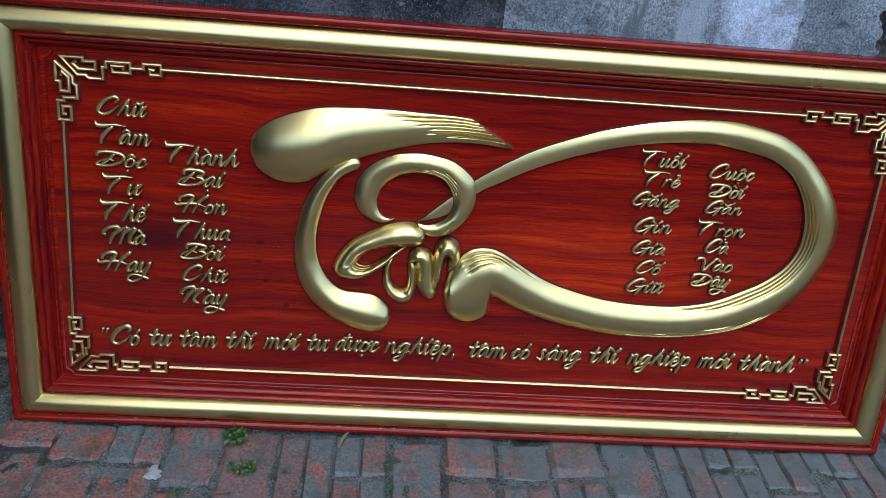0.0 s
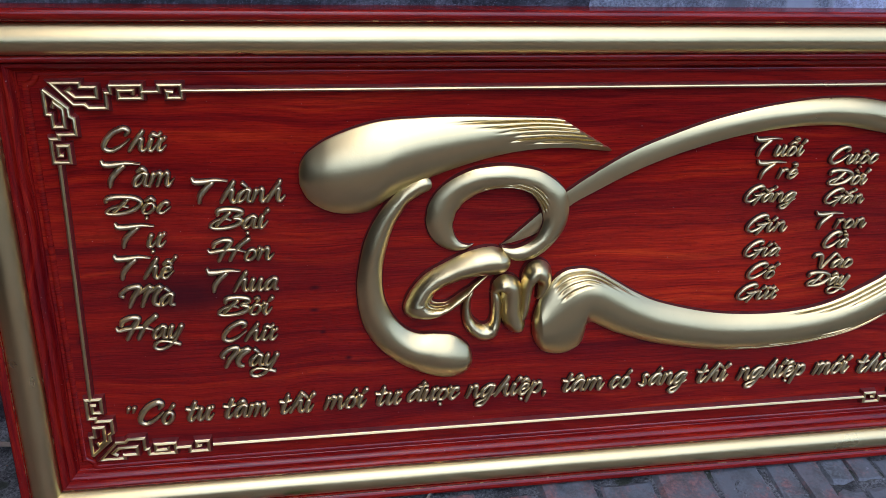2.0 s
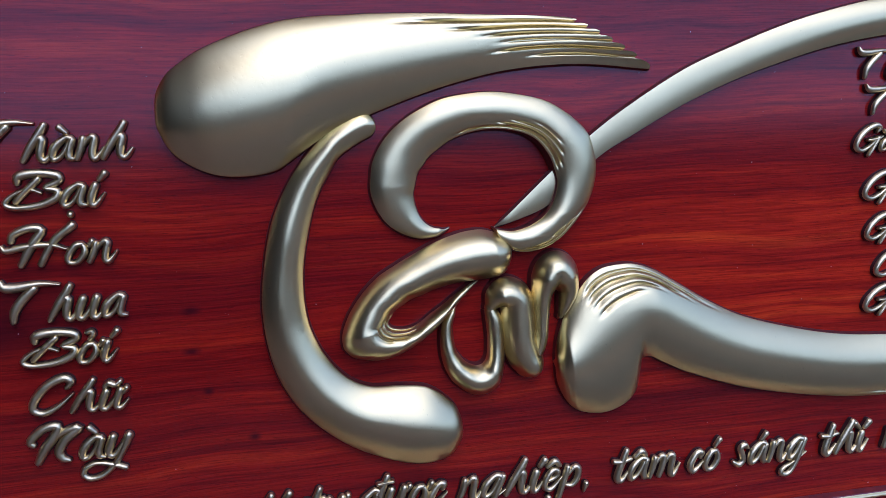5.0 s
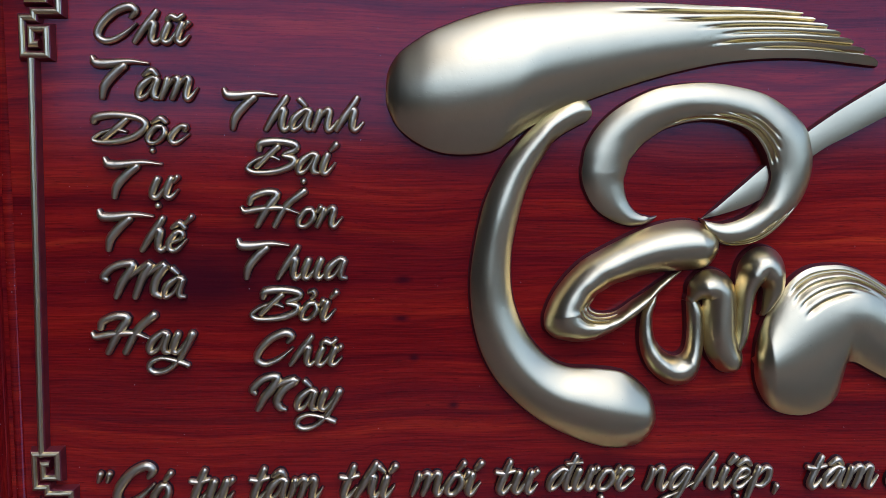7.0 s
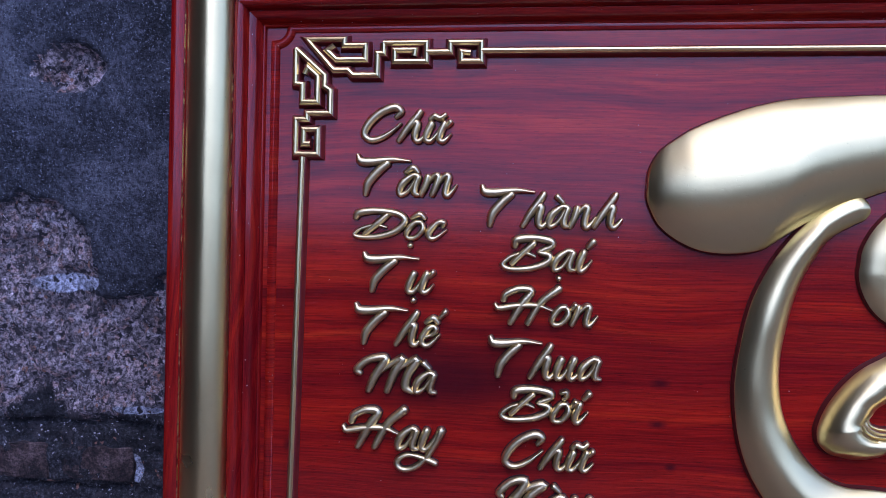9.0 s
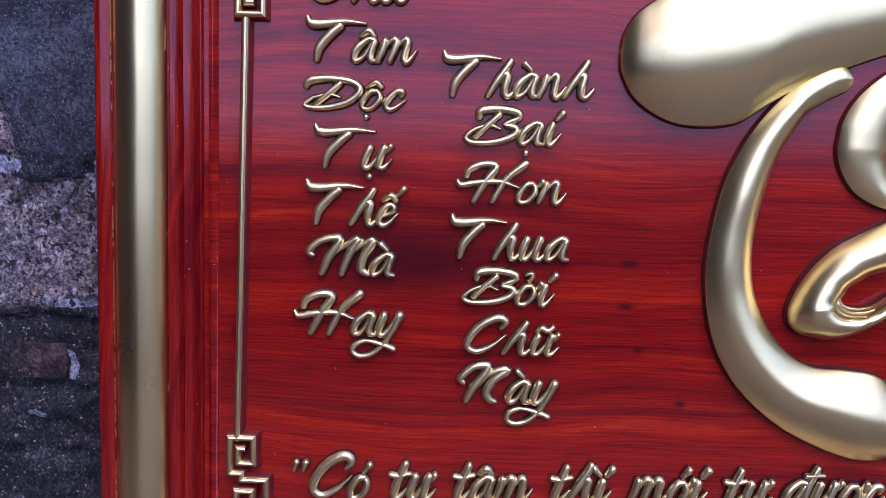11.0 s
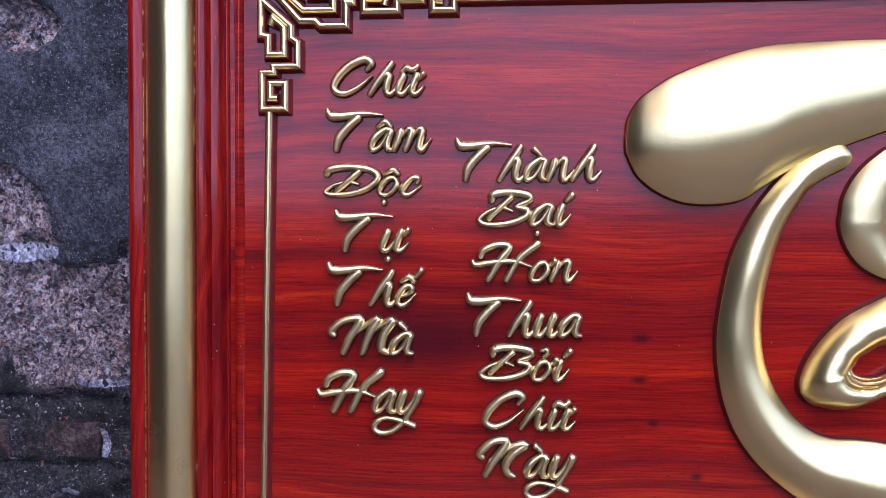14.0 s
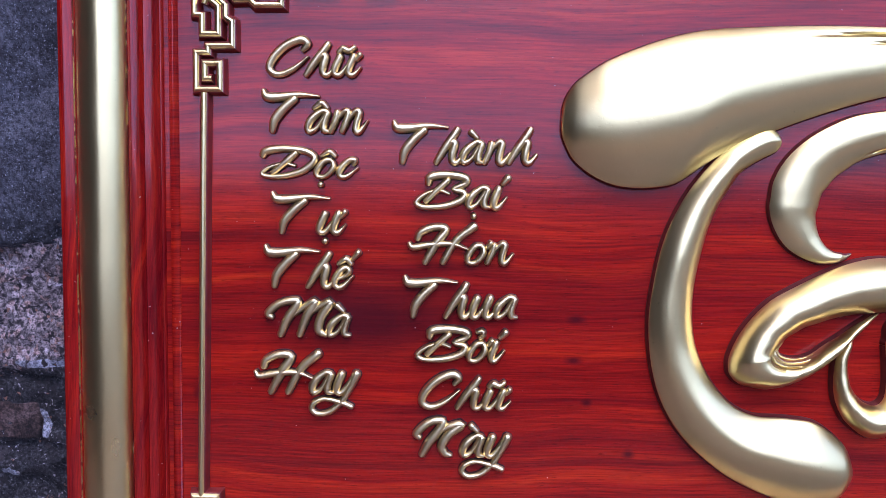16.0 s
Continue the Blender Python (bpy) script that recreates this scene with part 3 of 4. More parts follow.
E_IN = [(-11.9, 43.5), (-6.1, 45.6), (-0.9, 50.0), (3.0, 52.2), (8.9, 55.2), (15.2, 57.7), (21.1, 59.5), (25.4, 60.6), (30.4, 61.5), (35.8, 62.1), (41.1, 62.2), (44.8, 62.0), (52.0, 60.7), (55.2, 59.6),
        (58.6, 57.4), (60.9, 54.6), (62.6, 51.2), (63.5, 47.6), (63.4, 42.6), (61.3, 38.4), (57.6, 35.1), (53.8, 33.0), (49.7, 31.0), (45.5, 29.7), (39.5, 28.9), (31.7, 29.0), (24.5, 29.9), (16.2, 32.1),
        (11.6, 34.2), (8.0, 36.4), (5.2, 38.1), (3.0, 38.9), (1.2, 39.0), (-0.7, 38.7), (-2.2, 37.8), (-3.4, 36.4), (-4.4, 34.9), (-5.1, 33.6), (-5.6, 32.2), (-5.9, 30.8), (-6.0, 29.3)]
brush_stroke(*edges(E_OUT, E_IN), 0.021, "long gilded loop stroke ending in a heavy rounded head", wide=0.046, across=90, cut=0.030,
             lines=[(-0.86, 0.33, 0.60, 0.0036), (-0.70, 0.36, 0.58, 0.0036), (-0.54, 0.38, 0.55, 0.0034), (-0.38, 0.41, 0.52, 0.003), (0.84, 0.50, 0.64, 0.003), (0.68, 0.51, 0.62, 0.003), (0.52, 0.54, 0.59, 0.0024),
                    (-0.88, 0.69, 0.87, 0.0034), (-0.76, 0.71, 0.87, 0.0034), (-0.63, 0.735, 0.866, 0.0032), (-0.49, 0.76, 0.862, 0.0028)],
             thin=lambda u: 0.14 + 0.86 * smoothstep(u, 0.07, 0.26))
# the small leaning loop
brush_stroke(*edges(
    [(-10.4, 40.9), (-10.5, 42.0), (-11.1, 42.7), (-12.1, 43.2), (-13.4, 43.5), (-14.9, 43.4), (-16.3, 43.1), (-17.8, 42.6), (-19.2, 42.0), (-20.6, 41.3), (-22.3, 40.4), (-23.8, 39.5), (-25.2, 38.2),
     (-26.3, 36.8), (-27.0, 35.6), (-27.5, 34.3), (-27.6, 33.4), (-27.4, 32.5), (-26.6, 31.7), (-25.6, 31.4), (-24.2, 31.2), (-22.7, 31.4), (-21.3, 31.9), (-19.9, 32.7), (-18.4, 33.8), (-17.3, 34.9),
     (-15.8, 36.4), (-14.6, 37.5), (-13.6, 38.3)],
    [(-10.4, 40.9), (-10.4, 40.1), (-10.7, 39.4), (-11.2, 38.9), (-12.1, 38.6), (-13.5, 38.5), (-14.9, 38.4), (-16.1, 38.3), (-17.2, 38.1), (-18.4, 37.8), (-19.5, 37.4), (-20.7, 37.0), (-21.5, 36.5),
     (-22.3, 36.0), (-22.7, 35.4), (-23.0, 34.9), (-22.8, 34.5), (-22.4, 34.3), (-21.9, 34.2), (-21.2, 34.2), (-20.4, 34.4), (-19.7, 34.8), (-18.9, 35.4), (-18.1, 35.9), (-17.2, 36.5), (-16.4, 37.1),
     (-15.6, 37.6), (-14.7, 38.1), (-13.6, 38.4)]),
    0.021, "gilded small slanting loop stroke", wide=0.024, across=44,
    lines=[(-0.88, 0.46, 0.76, 0.003), (-0.70, 0.49, 0.75, 0.003), (-0.50, 0.52, 0.72, 0.0025), (-0.32, 0.55, 0.68, 0.002)])
# the little cup
brush_stroke(*edges(
    [(-15.5, 37.1), (-16.4, 36.2), (-17.1, 35.3), (-17.7, 34.2), (-17.9, 32.8), (-17.9, 31.3), (-17.6, 29.9), (-16.9, 28.5), (-16.0, 27.6), (-15.0, 26.9), (-14.0, 26.7), (-12.9, 26.9), (-12.0, 27.6),
     (-11.5, 29.1), (-11.3, 31.0), (-11.3, 32.8), (-11.5, 34.4), (-12.1, 35.6)],
    [(-15.5, 37.1), (-16.0, 36.2), (-16.3, 35.1), (-16.6, 34.1), (-16.6, 33.1), (-16.5, 32.3), (-16.3, 31.5), (-15.9, 30.9), (-15.5, 30.4), (-14.9, 30.0), (-14.3, 29.8), (-13.8, 29.9), (-13.4, 30.3),
     (-13.2, 30.9), (-13.1, 31.9), (-13.1, 33.0), (-13.2, 34.3), (-13.3, 35.4)]),
    0.015, "gilded small cup-shaped stroke", wide=0.015)
# two humps
brush_stroke(*capped([(-0.127, 0.356, 0.0060), (-0.120, 0.365, 0.0135), (-0.110, 0.368, 0.0182), (-0.100, 0.362, 0.0176), (-0.098, 0.344, 0.0180), (-0.097, 0.321, 0.0182), (-0.093, 0.305, 0.0180),
                      (-0.088, 0.296, 0.0160)], 8, 8), 0.019, "gilded small humped stroke", wide=0.016)
brush_stroke(*capped([(-0.084, 0.292, 0.0050), (-0.076, 0.317, 0.0085), (-0.074, 0.344, 0.0095), (-0.072, 0.366, 0.0118), (-0.066, 0.383, 0.0172), (-0.057, 0.390, 0.0192), (-0.049, 0.383, 0.0172),
                      (-0.044, 0.368, 0.0116), (-0.048, 0.352, 0.0072), (-0.053, 0.340, 0.0030)], 8, 8), 0.021, "gilded small humped stroke", wide=0.016)

# ---- raised script letters ----
# Pen strokes of each letter: x, height, half width, in hundredths of a capital's height; then the advance.
LETTERS = {
    "C": ([[(80, 66, 4), (91, 82, 7), (76, 93, 8), (42, 77, 8), (15, 45, 8), (8, 18, 7), (28, 5, 6), (60, 20, 5), (92, 50, 2)]], 84),
    "G": ([[(80, 70, 4), (88, 84, 7), (74, 93, 8), (42, 77, 8), (15, 45, 8), (8, 18, 7), (26, 5, 6), (52, 18, 5), (76, 44, 5)], [(82, 48, 7), (66, 16, 6), (50, -12, 5)],
           [(48, 42, 4), (80, 46, 5), (98, 54, 3)]], 86),
    "T": ([[(5, 100, 4), (12, 86, 8), (36, 84, 8), (86, 90, 5), (128, 86, 2)], [(74, 80, 7), (52, 60, 8), (30, 32, 8), (24, 4, 5)]], 98),
    "D": ([[(6, 58, 6), (14, 72, 8), (51, 78, 7), (98, 71, 7), (116, 50, 7), (92, 20, 7), (52, 5, 6), (14, 4, 5), (4, 13, 4), (20, 28, 4), (52, 38, 4), (74, 32, 3)],
           [(76, 66, 6), (56, 44, 7), (26, 12, 5)]], 114),
    "M": ([[(16, 46, 5), (8, 56, 7), (34, 80, 7), (72, 88, 7), (74, 76, 8), (52, 42, 8), (36, 4, 6)], [(66, 52, 4), (96, 76, 6), (118, 86, 8), (98, 52, 8), (80, 4, 6)],
           [(96, 50, 4), (130, 76, 6), (152, 84, 8), (130, 48, 8), (124, 16, 8), (140, 4, 5)]], 142),
    "H": ([[(20, 64, 6), (26, 80, 7), (56, 93, 7), (84, 88, 7), (62, 54, 8), (36, 4, 6)], [(146, 96, 8), (106, 60, 7), (76, 4, 6)],
           [(1, 52, 4), (10, 42, 6), (48, 49, 6), (96, 51, 5), (132, 38, 2)]], 126),
    "B": ([[(34, 62, 6), (39, 78, 8), (78, 83, 7), (116, 76, 7), (118, 62, 6), (90, 48, 5), (114, 40, 6), (108, 22, 7), (72, 7, 6), (24, 4, 5), (6, 16, 5), (27, 36, 4), (58, 45, 4), (80, 37, 3)],
           [(78, 70, 6), (54, 46, 6), (28, 18, 5)]], 118),
    "N": ([[(14, 45, 5), (8, 56, 7), (36, 82, 7), (68, 86, 7), (58, 62, 8), (36, 34, 8), (20, 4, 6)], [(44, 46, 4), (80, 72, 6), (112, 78, 8), (84, 56, 8), (66, 28, 8), (72, 9, 7), (86, 3, 4)]], 108),
    "V": ([[(4, 66, 5), (12, 80, 7), (36, 82, 7), (42, 58, 8), (40, 20, 7), (46, 5, 6), (70, 40, 6), (96, 78, 6), (108, 84, 5)]], 88),
    "h": ([[(52, 82, 6), (44, 68, 7), (22, 32, 7), (3, 3, 5)], [(14, 22, 3), (34, 44, 6), (46, 45, 7), (41, 24, 7), (40, 8, 6), (50, 3, 5), (66, 20, 3)]], 58),
    "u": ([[(20, 44, 7), (10, 22, 7), (7, 7, 6), (18, 3, 5), (34, 22, 4), (46, 40, 4)], [(50, 45, 7), (40, 22, 7), (38, 7, 6), (48, 3, 5), (64, 20, 2)]], 58),
    "i": ([[(20, 44, 7), (10, 20, 7), (9, 6, 6), (18, 3, 5), (38, 26, 2)], [(29, 62, 5), (41, 76, 7)]], 32),
    "a": ([[(48, 44, 6), (36, 46, 5), (14, 30, 7), (5, 12, 6), (10, 3, 5), (26, 12, 4), (46, 40, 5)], [(50, 42, 6), (42, 20, 6), (42, 6, 6), (54, 3, 3)]], 54),
    "m": ([[(18, 44, 6), (12, 24, 6), (2, 3, 5)], [(6, 16, 3), (30, 44, 5), (42, 44, 6), (36, 22, 6), (27, 3, 5)], [(32, 16, 3), (54, 44, 5), (66, 44, 6), (60, 20, 6), (58, 6, 6), (66, 3, 5), (84, 26, 2)]], 78),
    "n": ([[(18, 44, 6), (12, 24, 6), (2, 3, 5)], [(6, 16, 3), (30, 44, 5), (42, 44, 6), (36, 20, 6), (35, 6, 6), (43, 3, 5), (60, 24, 2)]], 54),
    "o": ([[(36, 43, 5), (22, 40, 6), (6, 18, 6), (8, 4, 5), (24, 4, 5), (40, 22, 6), (40, 38, 5), (30, 44, 4)]], 47),
    "c": ([[(36, 32, 4), (40, 42, 6), (26, 42, 6), (8, 20, 7), (8, 6, 6), (20, 3, 5), (46, 24, 2)]], 44),
    "e": ([[(10, 20, 4), (30, 26, 4), (40, 36, 5), (34, 44, 5), (20, 38, 6), (6, 16, 6), (10, 4, 5), (24, 4, 5), (48, 26, 2)]], 46),
    "r": ([[(16, 44, 6), (2, 3, 5)], [(6, 18, 3), (26, 42, 5), (38, 44, 6), (41, 36, 4)]], 40),
    "y": ([[(20, 44, 7), (10, 22, 7), (7, 8, 6), (18, 3, 5), (34, 20, 4), (48, 40, 4)],
           [(54, 44, 8), (40, 16, 6), (20, -16, 5), (-6, -40, 5), (-34, -47, 5), (-50, -36, 5), (-44, -20, 5), (-18, -11, 4), (20, -20, 5), (42, -29, 5)]], 56),
    "g": ([[(48, 44, 6), (36, 46, 5), (14, 30, 7), (5, 12, 6), (10, 3, 5), (26, 12, 4), (46, 40, 5)], [(54, 44, 6), (40, 16, 6), (22, -18, 5), (4, -36, 5), (-14, -34, 5), (-10, -22, 4), (20, -8, 3), (58, 14, 2)]], 56),
    "t": ([[(36, 76, 6), (24, 44, 7), (10, 14, 7), (12, 4, 6), (22, 3, 5), (42, 24, 2)], [(2, 46, 5), (20, 44, 5), (46, 49, 4)]], 38),
    "p": ([[(18, 46, 6), (4, 10, 6), (-10, -30, 5)], [(8, 20, 3), (32, 44, 5), (44, 40, 6), (40, 20, 6), (26, 6, 5), (10, 8, 3)]], 54),
    "d": ([[(48, 44, 6), (36, 46, 5), (14, 30, 7), (5, 12, 6), (10, 3, 5), (26, 12, 4), (46, 40, 5)], [(70, 82, 6), (52, 40, 7), (44, 8, 6), (54, 3, 5), (66, 14, 2)], [(46, 66, 4), (82, 69, 4)]], 58),
    "s": ([[(40, 40, 4), (32, 47, 6), (20, 40, 6), (24, 26, 6), (26, 12, 6), (14, 3, 6), (0, 10, 4)]], 42),
    ",": ([[(8, 6, 6), (2, -12, 3)]], 20),
    '"': ([[(2, 46, 3), (8, 66, 6)], [(22, 46, 3), (28, 66, 6)]], 40),
}
# Accents, set over the middle of the letter.
MARKS = {
    "^": [(-14, 58, 4), (4, 70, 6), (16, 58, 4)], "'": [(4, 60, 4), (18, 76, 6)], "`": [(-8, 76, 6), (6, 62, 4)], "~": [(-18, 60, 5), (-8, 70, 6), (4, 64, 6), (16, 73, 5)],
    "?": [(-6, 76, 4), (6, 79, 5), (8, 69, 5), (0, 60, 4)], ".": [(-16, -18, 6), (-14, -17, 6)], "+": [(20, 42, 4), (28, 54, 6)], "v": [(-16, 73, 5), (-3, 62, 6), (15, 74, 5)],
}
ACCENTED = {"ữ": "u+~", "â": "a^", "Đ": "D", "ộ": "o^.", "ự": "u+.", "ế": "e^'", "à": "a`", "ạ": "a.", "ơ": "o+", "ở": "o+?", "ư": "u+", "ì": "i`", "ớ": "o+'", "ợ": "o+.", "ệ": "e^.",
            "ó": "o'", "á": "a'", "đ": "d", "ổ": "o^?", "ẻ": "e?", "ắ": "av'", "ố": "o^'", "ờ": "o+`", "ọ": "o.", "ả": "a?"}
PEN = [(1.16, -0.1), (1.07, 0.46), (1.01, 0.58), (0.74, 0.86), (0.40, 0.97), (0.0, 1.0), (-0.40, 0.97), (-0.74, 0.86), (-1.01, 0.58), (-1.07, 0.46), (-1.16, -0.1)]
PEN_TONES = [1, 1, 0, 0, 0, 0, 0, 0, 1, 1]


def pen_stroke(bm, points, high):
    one, two = capped(points, 4, 3)
    rows = []
    thick = max(p[2] for p in points)
    for a, b in zip(one, two):
        mid, half = (a + b) / 2, (a - b) / 2
        w = float(np.hypot(*half))
        g = 0.55 + 0.45 * min(1.0, w / thick)
        rim = half / max(w, 1e-6) * 0.0006
        rows.append([(mid[0] + half[0] * s + rim[0] * (abs(s) > 1) * np.sign(s), -high * h * (g if h > 0 else 1), mid[1] + half[1] * s + rim[1] * (abs(s) > 1) * np.sign(s)) for s, h in PEN])
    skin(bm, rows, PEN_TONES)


def spelled(text):
    """The letters of a word: pen strokes in hundredths, each letter moved to its place, and the word's span."""
    out, at = [], 0.0
    for ch in text:
        spec = ACCENTED.get(ch, ch)
        strokes, step = LETTERS[spec[0]]
        # small letters stand a little over half a capital's height
        strokes = [[(x, z * 1.12 if ch.islower() and 0 < z <= 50 else z, r) for x, z, r in s] for s in strokes]
        mid, rise, side = step / 2 + 6, 0, 0
        for mark in spec[1:]:
            over = mark not in ".+"
            m = MARKS[mark]
            left = -14 if spec[0] == "i" and over else 0
            strokes.append([(x + mid + left + (side if over else 0), z + (rise if over else 0), r) for x, z, r in m])
            if mark in "^v":
                rise, side = 10, 14
            if spec[0] == "D":
                rise = 26
        out.append((ch, [[(x + at, z, r) for x, z, r in s] for s in strokes]))
        at += step
    xs = [x for _, ss in out for s in ss for x, *_ in s]
    return out, min(xs), max(xs)


def word(text, x0, x1, base, cap, label):
    """A word from x0 to x1 (cm), standing on the line base, its capitals cap high."""
    letters, lo, hi = spelled(text)
    kx, kz = (x1 - x0) / (hi - lo), cap / 100
    holder = None
    for ch, strokes in letters:
        bm = bmesh.new()
        for s in strokes:
            pen_stroke(bm, [((x0 + (x - lo) * kx) / 100, (base + z * kz) / 100, r * kz / 100 * 1.19) for x, z, r in s], 0.0086)
        if holder is None:
            holder = new("script_word")
            holder.parent = plaque
            tagged(holder, label)
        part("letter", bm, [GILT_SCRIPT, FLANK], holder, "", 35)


SCRIPT = "raised gilded script word on carved red flanks"
# word, its two ends, base line and capital height, in hundredths of a metre
FIRST_VERSE = [
    ("Chữ", -70.43, -61.92, 60.03, 3.66), ("Tâm", -71.03, -61.26, 54.78, 3.96), ("Độc", -71.24, -62.15, 50.61, 3.49), ("Tự", -70.22, -63.35, 45.36, 3.85),
    ("Thế", -70.93, -62.11, 40.23, 3.97), ("Mà", -70.72, -62.93, 35.62, 3.91), ("Hay", -71.96, -62.30, 30.09, 4.06), ("Thành", -58.78, -45.52, 51.93, 3.94),
    ("Bại", -56.71, -48.11, 47.78, 3.81), ("Hơn", -57.32, -47.60, 42.61, 3.69), ("Thua", -57.72, -47.22, 37.48, 3.91), ("Bởi", -56.54, -48.21, 33.37, 3.73),
    ("Chữ", -56.07, -47.75, 28.81, 3.61), ("Này", -56.56, -47.96, 24.24, 4.01),
]
SECOND_VERSE = [
    ("Tuổi", 29.31, 38.17, 57.14, 3.30), ("Trẻ", 30.28, 37.66, 53.29, 3.20),
    ("Gắng", 29.06, 38.00, 49.30, 3.05), ("Gìn", 30.22, 37.45, 44.02, 3.24), ("Già", 30.52, 36.82, 39.56, 3.04), ("Cố", 31.73, 37.21, 35.44, 3.09),
    ("Giữ", 30.46, 37.77, 31.52, 3.12), ("Cuộc", 43.09, 51.70, 55.54, 3.13), ("Đời", 43.50, 50.66, 51.91, 3.30), ("Gắn", 43.53, 50.68, 48.63, 2.85),
    ("Trọn", 42.50, 52.08, 44.15, 3.13), ("Cả", 44.94, 49.32, 40.56, 3.19), ("Vào", 43.56, 50.78, 36.81, 3.22), ("Đây", 43.20, 50.89, 33.53, 3.30),
]
MOTTO = [
    ('"', -71.96, -70.81, 15.09, 4.30), ("Có", -70.15, -64.78, 14.55, 4.45), ("tư", -62.86, -58.66, 14.80, 4.45), ("tâm", -56.94, -49.71, 14.88, 4.45),
    ("thì", -47.94, -42.34, 15.03, 4.45), ("mới", -40.67, -33.61, 15.25, 4.45), ("tư", -32.09, -27.85, 15.34, 4.45), ("được", -26.66, -17.84, 15.6, 4.40),
    ("nghiệp,", -16.64, -2.83, 15.6, 4.40), ("tâm", 0.34, 7.92, 15.55, 4.40), ("có", 9.19, 12.66, 15.6, 4.40), ("sáng", 14.28, 23.18, 15.65, 4.40),
    ("thì", 25.13, 31.19, 15.59, 4.40), ("nghiệp", 33.06, 45.75, 15.6, 4.40), ("mới", 47.83, 55.01, 15.6, 4.40), ("thành", 56.67, 68.33, 15.45, 4.40),
    ('"', 69.17, 70.70, 15.6, 4.30),
]
for text, x0, x1, base, cap in FIRST_VERSE + SECOND_VERSE + MOTTO:
    word(text, x0, x1, base, cap, SCRIPT)

# ---- the old wall behind ----
WALL_Y = 0.198
rng = random.Random(5)


def fbm(x, y, z, octaves=4):
    return noise.fractal((x, y, z), 1.0, 2.0, octaves)


def plaster_at(x, z):
    """Above 0 where plaster still covers the wall."""
    ragged = 0.016 * fbm(x * 9, 3.1, z * 9) + 0.010 * fbm(x * 40, 8.7, z * 40)
    low = 0.414 + ragged + 0.030 * smoothstep(x, -0.976, -0.966)
    if x < -1.047 + ragged * 0.8:
        low = max(low, 0.508 + 0.022 * smoothstep(x, -1.055, -1.10) + ragged)
    if x > 0.735 + ragged:
        return -1.0
    # a fallen scab higher up
    hole = math.hypot((x + 1.060) / 0.042, (z - 0.684) / 0.024) - 1.0 + 22 * ragged
    return min(z - low, hole * 0.025)


def wall_depth(x, z):
    p = plaster_at(x, z)
    rough = 0.010 * fbm(x * 16, 1.7, z * 16) + 0.008 * fbm(x * 60, 4.2, z * 60, 3)
    course = abs(((z + 0.004) / 0.085) % 1.0 - 0.5) * 2
    under = 0.012 * smoothstep(course, 0.80, 1.0) * (1 - smoothstep(z, 0.26, 0.32)) + rough
    chip = sum(0.007 * (1 - smoothstep(math.hypot(x - hx, (z - hz) * 1.6) + 0.006 * fbm(x * 50, 9.0, z * 50), 0.006, 0.014)) for hx, hz in ((0.565, 0.835), (0.645, 0.842)))
    over = chip - 0.016 + 0.003 * fbm(x * 6, 2.2, z * 6) + 0.0016 * fbm(x * 60, 5.5, z * 60, 3)
    k = smoothstep(p, -0.002, 0.003)
    return WALL_Y + 0.020 + under * (1 - k) + over * k


xs = [-3.0, -2.6, -1.8, -1.5] + [-1.42 + 0.006 * k for k in range(416)] + [1.2, 1.5, 1.9, 2.6, 4.0, 7.0]
zs = [-0.1] + [0.006 * k for k in range(176)] + [1.15, 1.3, 1.5, 1.8, 2.3, 2.9, 3.6]
verts = [(x, wall_depth(x, z), z) for z in zs for x in xs]
wide = len(xs)
faces = [(j * wide + i, j * wide + i + 1, (j + 1) * wide + i + 1, (j + 1) * wide + i) for j in range(len(zs) - 1) for i in range(wide - 1)]
back = len(verts)
verts += [(xs[0], 0.5, zs[0]), (xs[-1], 0.5, zs[0]), (xs[-1], 0.5, zs[-1]), (xs[0], 0.5, zs[-1])]
top = (len(zs) - 1) * wide
faces += [(back + 1, back, back + 3, back + 2), (top, top + wide - 1, back + 2, back + 3)]
me = bpy.data.meshes.new("wall_north")
me.from_pydata(verts, [], faces)
for m in (PLASTER, RUBBLE, DARK_MORTAR, LIME, LIMEWASH):
    me.materials.append(m)
for p in me.polygons[: len(faces) - 2]:
    c = p.center
    fringe = 0.05 * fbm(c.x * 6, 6.6, c.z * 6)
    if plaster_at(c.x, c.z) > 0:
        p.material_index = (4 if 0.44 < c.x + fringe < 0.57 else 3) if c.x + fringe * 3 > -0.05 else 0
    else:
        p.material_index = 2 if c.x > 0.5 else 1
    p.use_smooth = True
wall = tagged(new("wall_north", me), "old weathered wall with flaking grey plaster over rubble", "wall", kind="structure")


def lump(seed, size, rough=0.18):
    """A worn block: a bevelled box with uneven faces."""
    bm = bmesh.new()
    box(bm, [-s / 2 for s in size], [s / 2 for s in size])
    bmesh.ops.subdivide_edges(bm, edges=bm.edges, cuts=2, use_grid_fill=True)
    for v in bm.verts:
        r = Vector((v.co.x / size[0], v.co.y / size[1], v.co.z / size[2])) * 2
        pull = 1 - 0.10 * max(0.0, r.length - 1.15)
        v.co = v.co * pull + Vector(noise.noise_vector(Vector(v.co) * 25 + Vector((seed * 9.1, 0, 0)))) * min(size) * rough * 0.4
    return bm


for k, (x, z, w) in enumerate([(-1.190, 0.200, 0.105), (-1.072, 0.201, 0.094)]):
    ob = part("brick", lump(k, (w, 0.05, 0.046)), STONE_BRICK, wall, "", 60)
    ob.location, ob.rotation_euler = (x, WALL_Y + 0.042, z), (0, radians(rng.uniform(-4, 4)), 0)

